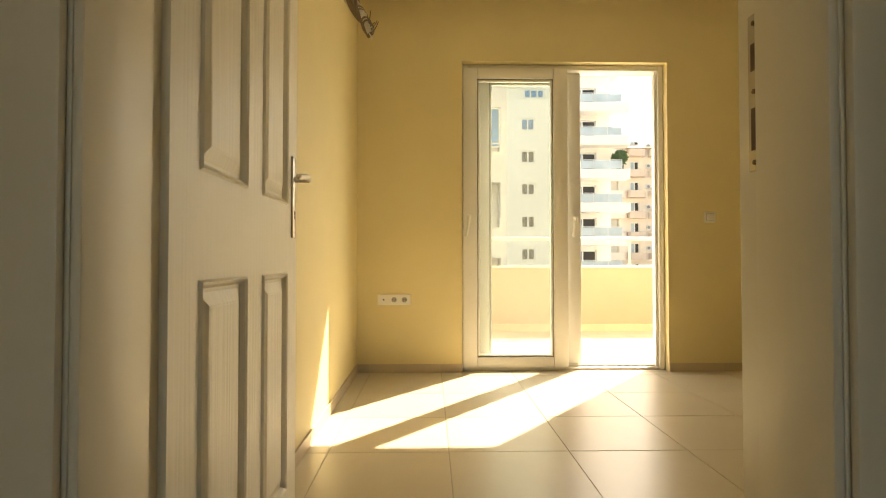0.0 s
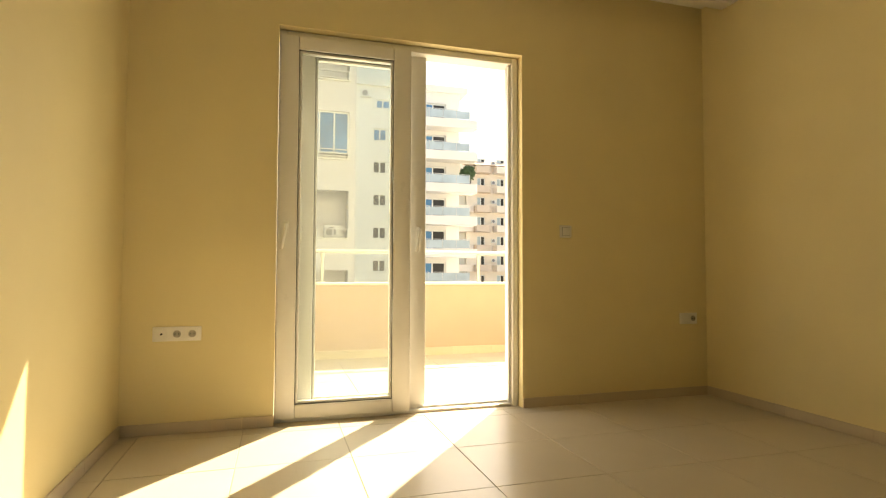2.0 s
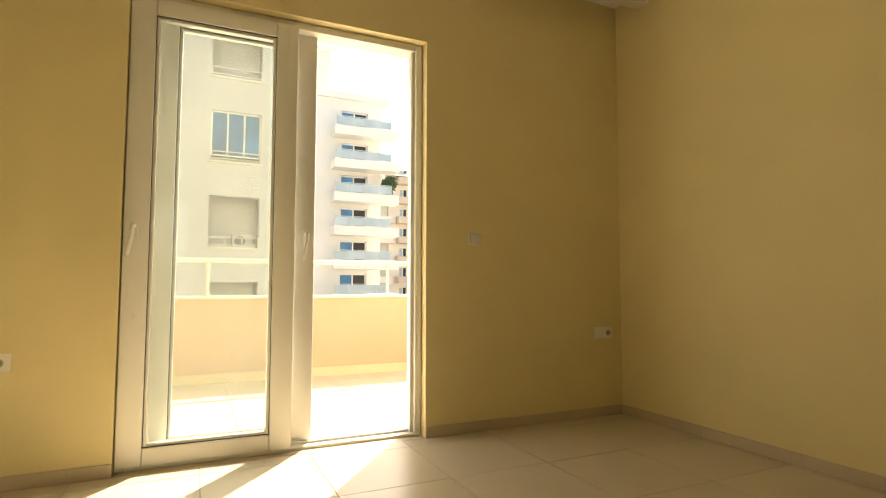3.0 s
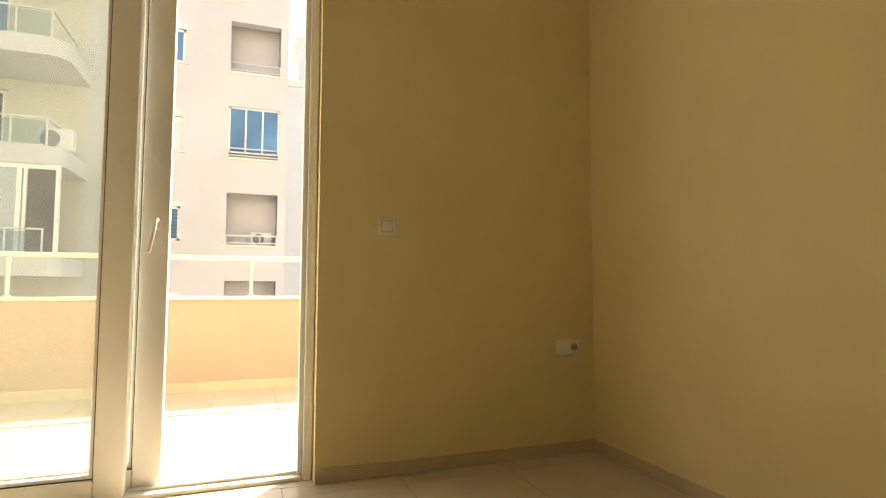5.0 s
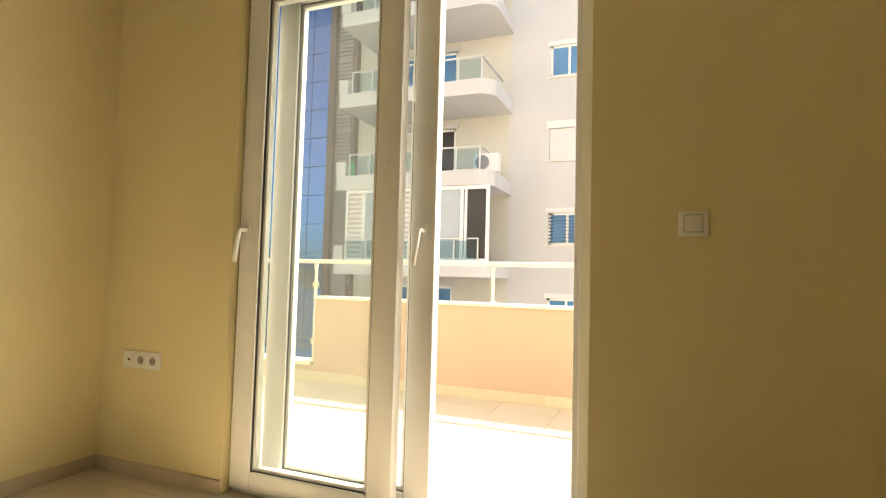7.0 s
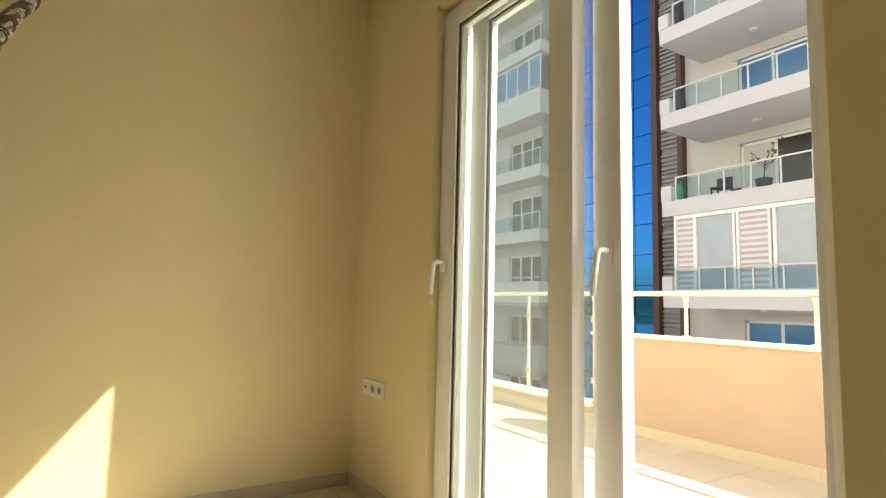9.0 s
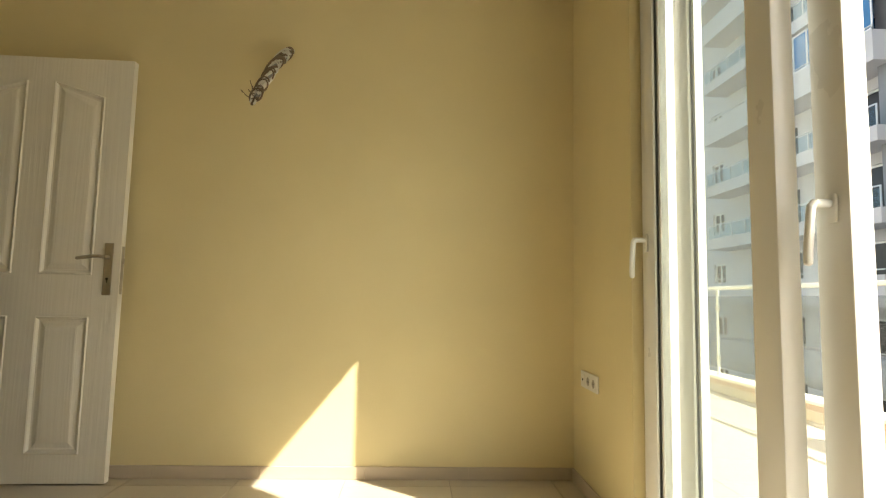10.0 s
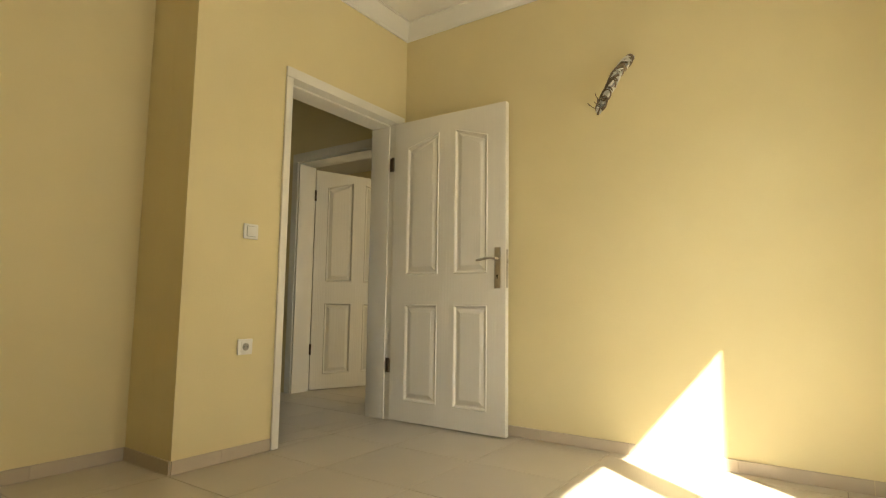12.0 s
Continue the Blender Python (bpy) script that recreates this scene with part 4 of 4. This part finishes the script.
# beige building with rounded balconies, farther off
YDB = 74.0
D = thing("apartment_building", (32, YDB, -7), "beige apartment building with rounded banded balconies", "building")
d_holes = []
for k in range(-2, 6):
    z0 = 1.5 + 2.95 * k
    d_holes += [(29.4 + 3.2 * q, 30.7 + 3.2 * q, z0 + 0.2, z0 + 1.9) for q in range(4)]
holed("wall", M_BEIGE, 0, YDB, 0.5, (27.8, 44), (-7, 17.0), d_holes, D)
boxes("core", M_CREAM, D, ((27.9, YDB + 1.3, -7), (43.9, YDB + 12, 16.9)))
for k in range(-2, 6):
    z0 = 1.5 + 2.95 * k
    for q in range(4):
        x0 = 29.4 + 3.2 * q
        bld_window(D, x0, x0 + 1.3, z0 + 0.2, z0 + 1.9, YDB, 2, [M_FARGL, M_PANED], 0.12, 0.2)
        bl = band(D, x0 - 0.6, x0 + 1.9, YDB - 1.6, YDB - 0.001, z0 - 0.5, z0 + 0.5, M_BROWNB if q % 2 == 0 else M_BEIGE, 0.9)
    if k >= 0:
        air_conditioner(31.6, YDB - 0.4, z0 + 0.9, 1.0)
    band(D, 25.9, 29.0, YDB - 1.0, YDB + 3, z0 - 0.5, z0 + 0.5, M_BEIGE, 1.3)
bm = bmesh.new()
vs = [bm.verts.new(p) for p in ((27, YDB - 1, 17), (44.5, YDB - 1, 17), (44.5, YDB + 12.5, 17), (27, YDB + 12.5, 17), (30, YDB + 5, 20.5), (42, YDB + 5, 20.5))]
for f in ((0, 1, 5, 4), (1, 2, 5), (2, 3, 4, 5), (3, 0, 4), (0, 3, 2, 1)):
    bm.faces.new([vs[q] for q in f])
part("roof", bm, M_BROWNB, D)
# low houses far off
for hx, hy, hw, hh, m in ((19.5, 88, 6, 6.5, M_FACADE_C), (26, 96, 7, 9.5, M_BEIGE), (20, 120, 9, 8.0, M_CREAM)):
    hs = thing("house", (hx, hy, -7), "low pale rendered house in the distance", "house", "far houses")
    holes = [(hx + 0.8 + 2 * q, hx + 1.8 + 2 * q, z, z + 1.3) for q in range(int(hw // 2)) for z in (-3.0, 0.2, 3.2) if z + 1.6 < hh - 0.5]
    holed("wall", m, 0, hy, 0.3, (hx, hx + hw), (-7, hh), holes, hs)
    boxes("core", M_PANED, hs, ((hx + 0.1, hy + 0.35, -7), (hx + hw - 0.1, hy + 7, hh - 0.1)))
    boxes("roof", M_BROWNB, hs, ((hx - 0.3, hy - 0.3, hh), (hx + hw + 0.3, hy + 7.3, hh + 0.4)))

# far hills, mirrored in the office block
rng = random.Random(11)
bm = bmesh.new()
ridge, hz = [], 13.0
for q in range(61):
    a = math.radians(150 + 2.0 * q)
    hz = min(22, max(7, hz + rng.uniform(-2.6, 2.6)))
    c, d = math.cos(a), math.sin(a)
    ridge.append([bm.verts.new((rr * c, rr * d, z)) for rr, z in ((420, -7.0), (450, hz * 0.55), (520, hz), (620, -7.0))])
for p, q in zip(ridge, ridge[1:]):
    for n in range(3):
        bm.faces.new((p[n], q[n], q[n + 1], p[n + 1]))
hills = part("backdrop", bm, M_HILL, None)
tagged(hills, "dark wooded hills far behind the building", "hills", kind="structure")

# ---- tiles, piece by piece ----
TS, GAP = 0.531, 0.0035


def tile_mesh(name, sx, sy, h, material):
    bm = bmesh.new()
    add_box(bm, (0, 0, -h), (sx, sy, 0))
    top = [e for e in bm.edges if all(abs(v.co.z) < 1e-6 for v in e.verts)]
    bmesh.ops.bevel(bm, geom=top, offset=0.0012, segments=1, affect="EDGES")
    return mesh_of(name, bm, material)


shared = {}


def lay(parent, material, x0, x1, y0, y1, ox, oy, s, top, name="tile"):
    i0, i1 = math.floor((x0 - ox) / s), math.ceil((x1 - ox) / s)
    k0, k1 = math.floor((y0 - oy) / s), math.ceil((y1 - oy) / s)
    for i in range(i0, i1):
        for k in range(k0, k1):
            a, b = max(x0, ox + i * s + GAP / 2), min(x1, ox + (i + 1) * s - GAP / 2)
            c, d = max(y0, oy + k * s + GAP / 2), min(y1, oy + (k + 1) * s - GAP / 2)
            if b - a < 0.01 or d - c < 0.01:
                continue
            key = (round(b - a, 3), round(d - c, 3), material.name)
            if key not in shared:
                shared[key] = tile_mesh(name, b - a, d - c, 0.008, material)
            ob = new(name, shared[key])
            ob.parent = parent
            ob.matrix_parent_inverse = parent.matrix_basis.inverted()
            ob.matrix_basis = pose(a, c, top + rng.uniform(-0.0004, 0.0004), rng.uniform(-0.03, 0.03), rng.uniform(-0.03, 0.03), 0)


lay(floor, M_TILE, 0.0, W, YD, 0.0, 0.105, -0.653, TS, 0.004 - 0.004)
lay(floor, M_TILE, XJ, W, YJ, YD - GAP, 0.105, -0.653, TS, 0.0)
lay(floor, M_TILE, DX0, DX1, YH - 0.02, YD - GAP, 0.105, -0.653, TS, 0.0)
lay(floor, M_TILE, HX, 2.4, -5.25, YH - 0.02 - GAP, 0.105, -0.653, TS, 0.0)
lay(floor, M_TILE, -3.2, HX - GAP, -7.5, -0.2, 0.105, -0.653, TS, 0.0)
lay(floor, M_TILE, HX, 2.4, -7.5, -5.25 - GAP, 0.105, -0.653, TS, 0.0)
lay(balcony, M_BTILE, -7.0, 6.9, 0.292, PY - 0.012, 0.02, 0.32, 0.46, -0.008, "balcony_tile")


def skirting(name, segs, h, t, material, s, label, z0=0.001):
    """Skirting tiles along runs (x0, y0, x1, y1, start of the joints); the room lies on the left of each run."""
    par = thing(name, segs[0][:2] + (0,), label, "skirting", kind="structure")
    for x0, y0, x1, y1, off in segs:
        d = Vector((x1 - x0, y1 - y0))
        ln = d.length
        ang = math.degrees(math.atan2(d.y, d.x))
        cuts = [0.0] + [c for c in [off + s * k for k in range(-2, 40)] if 0.02 < c < ln - 0.02] + [ln]
        for a, b in zip(cuts, cuts[1:]):
            bm = bmesh.new()
            add_box(bm, (0.0008, 0.0, 0.0), (b - a - 0.0008, t, h))
            tp = [e for e in bm.edges if all(v.co.z > h - 1e-6 for v in e.verts)]
            bmesh.ops.bevel(bm, geom=tp, offset=0.002, segments=1, affect="EDGES")
            ob = new("skirting_tile", mesh_of("skirting_tile", bm, material))
            ob.parent = par
            ob.matrix_parent_inverse = par.matrix_basis.inverted()
            u = d / ln
            ob.matrix_basis = pose(x0 + u.x * a, y0 + u.y * a, z0, 0, 0, ang)
    return par


skirting("baseboard", [(0.0005, -0.0005, 0.0005, YD + 0.02, 0.555), (XJ + 0.0005, YD, XJ + 0.0005, YJ, 0.3), (XJ + 0.011, YJ + 0.0005, W, YJ + 0.0005, 0.4),
                       (W - 0.0005, YJ + 0.011, W - 0.0005, 0.0, 0.35), (W - 0.011, -0.0005, BX1, -0.0005, 0.53), (BX0, -0.0005, 0.011, -0.0005, 0.17),
                       (DX1 + 0.053, YD + 0.0005, XJ, YD + 0.0005, 0.3)], 0.063, 0.010, M_SKIRT, TS, "beige ceramic skirting tiles along the walls")
skirting("baseboard_balcony", [(7.0, PY - 0.0005, PX, PY - 0.0005, 0.2), (PX, PY - 0.0005, -7.0, PY - 0.0005, 0.3)], 0.085, 0.010, M_BTILE, 0.46, "pale tile skirting along the balcony parapet", -0.008)
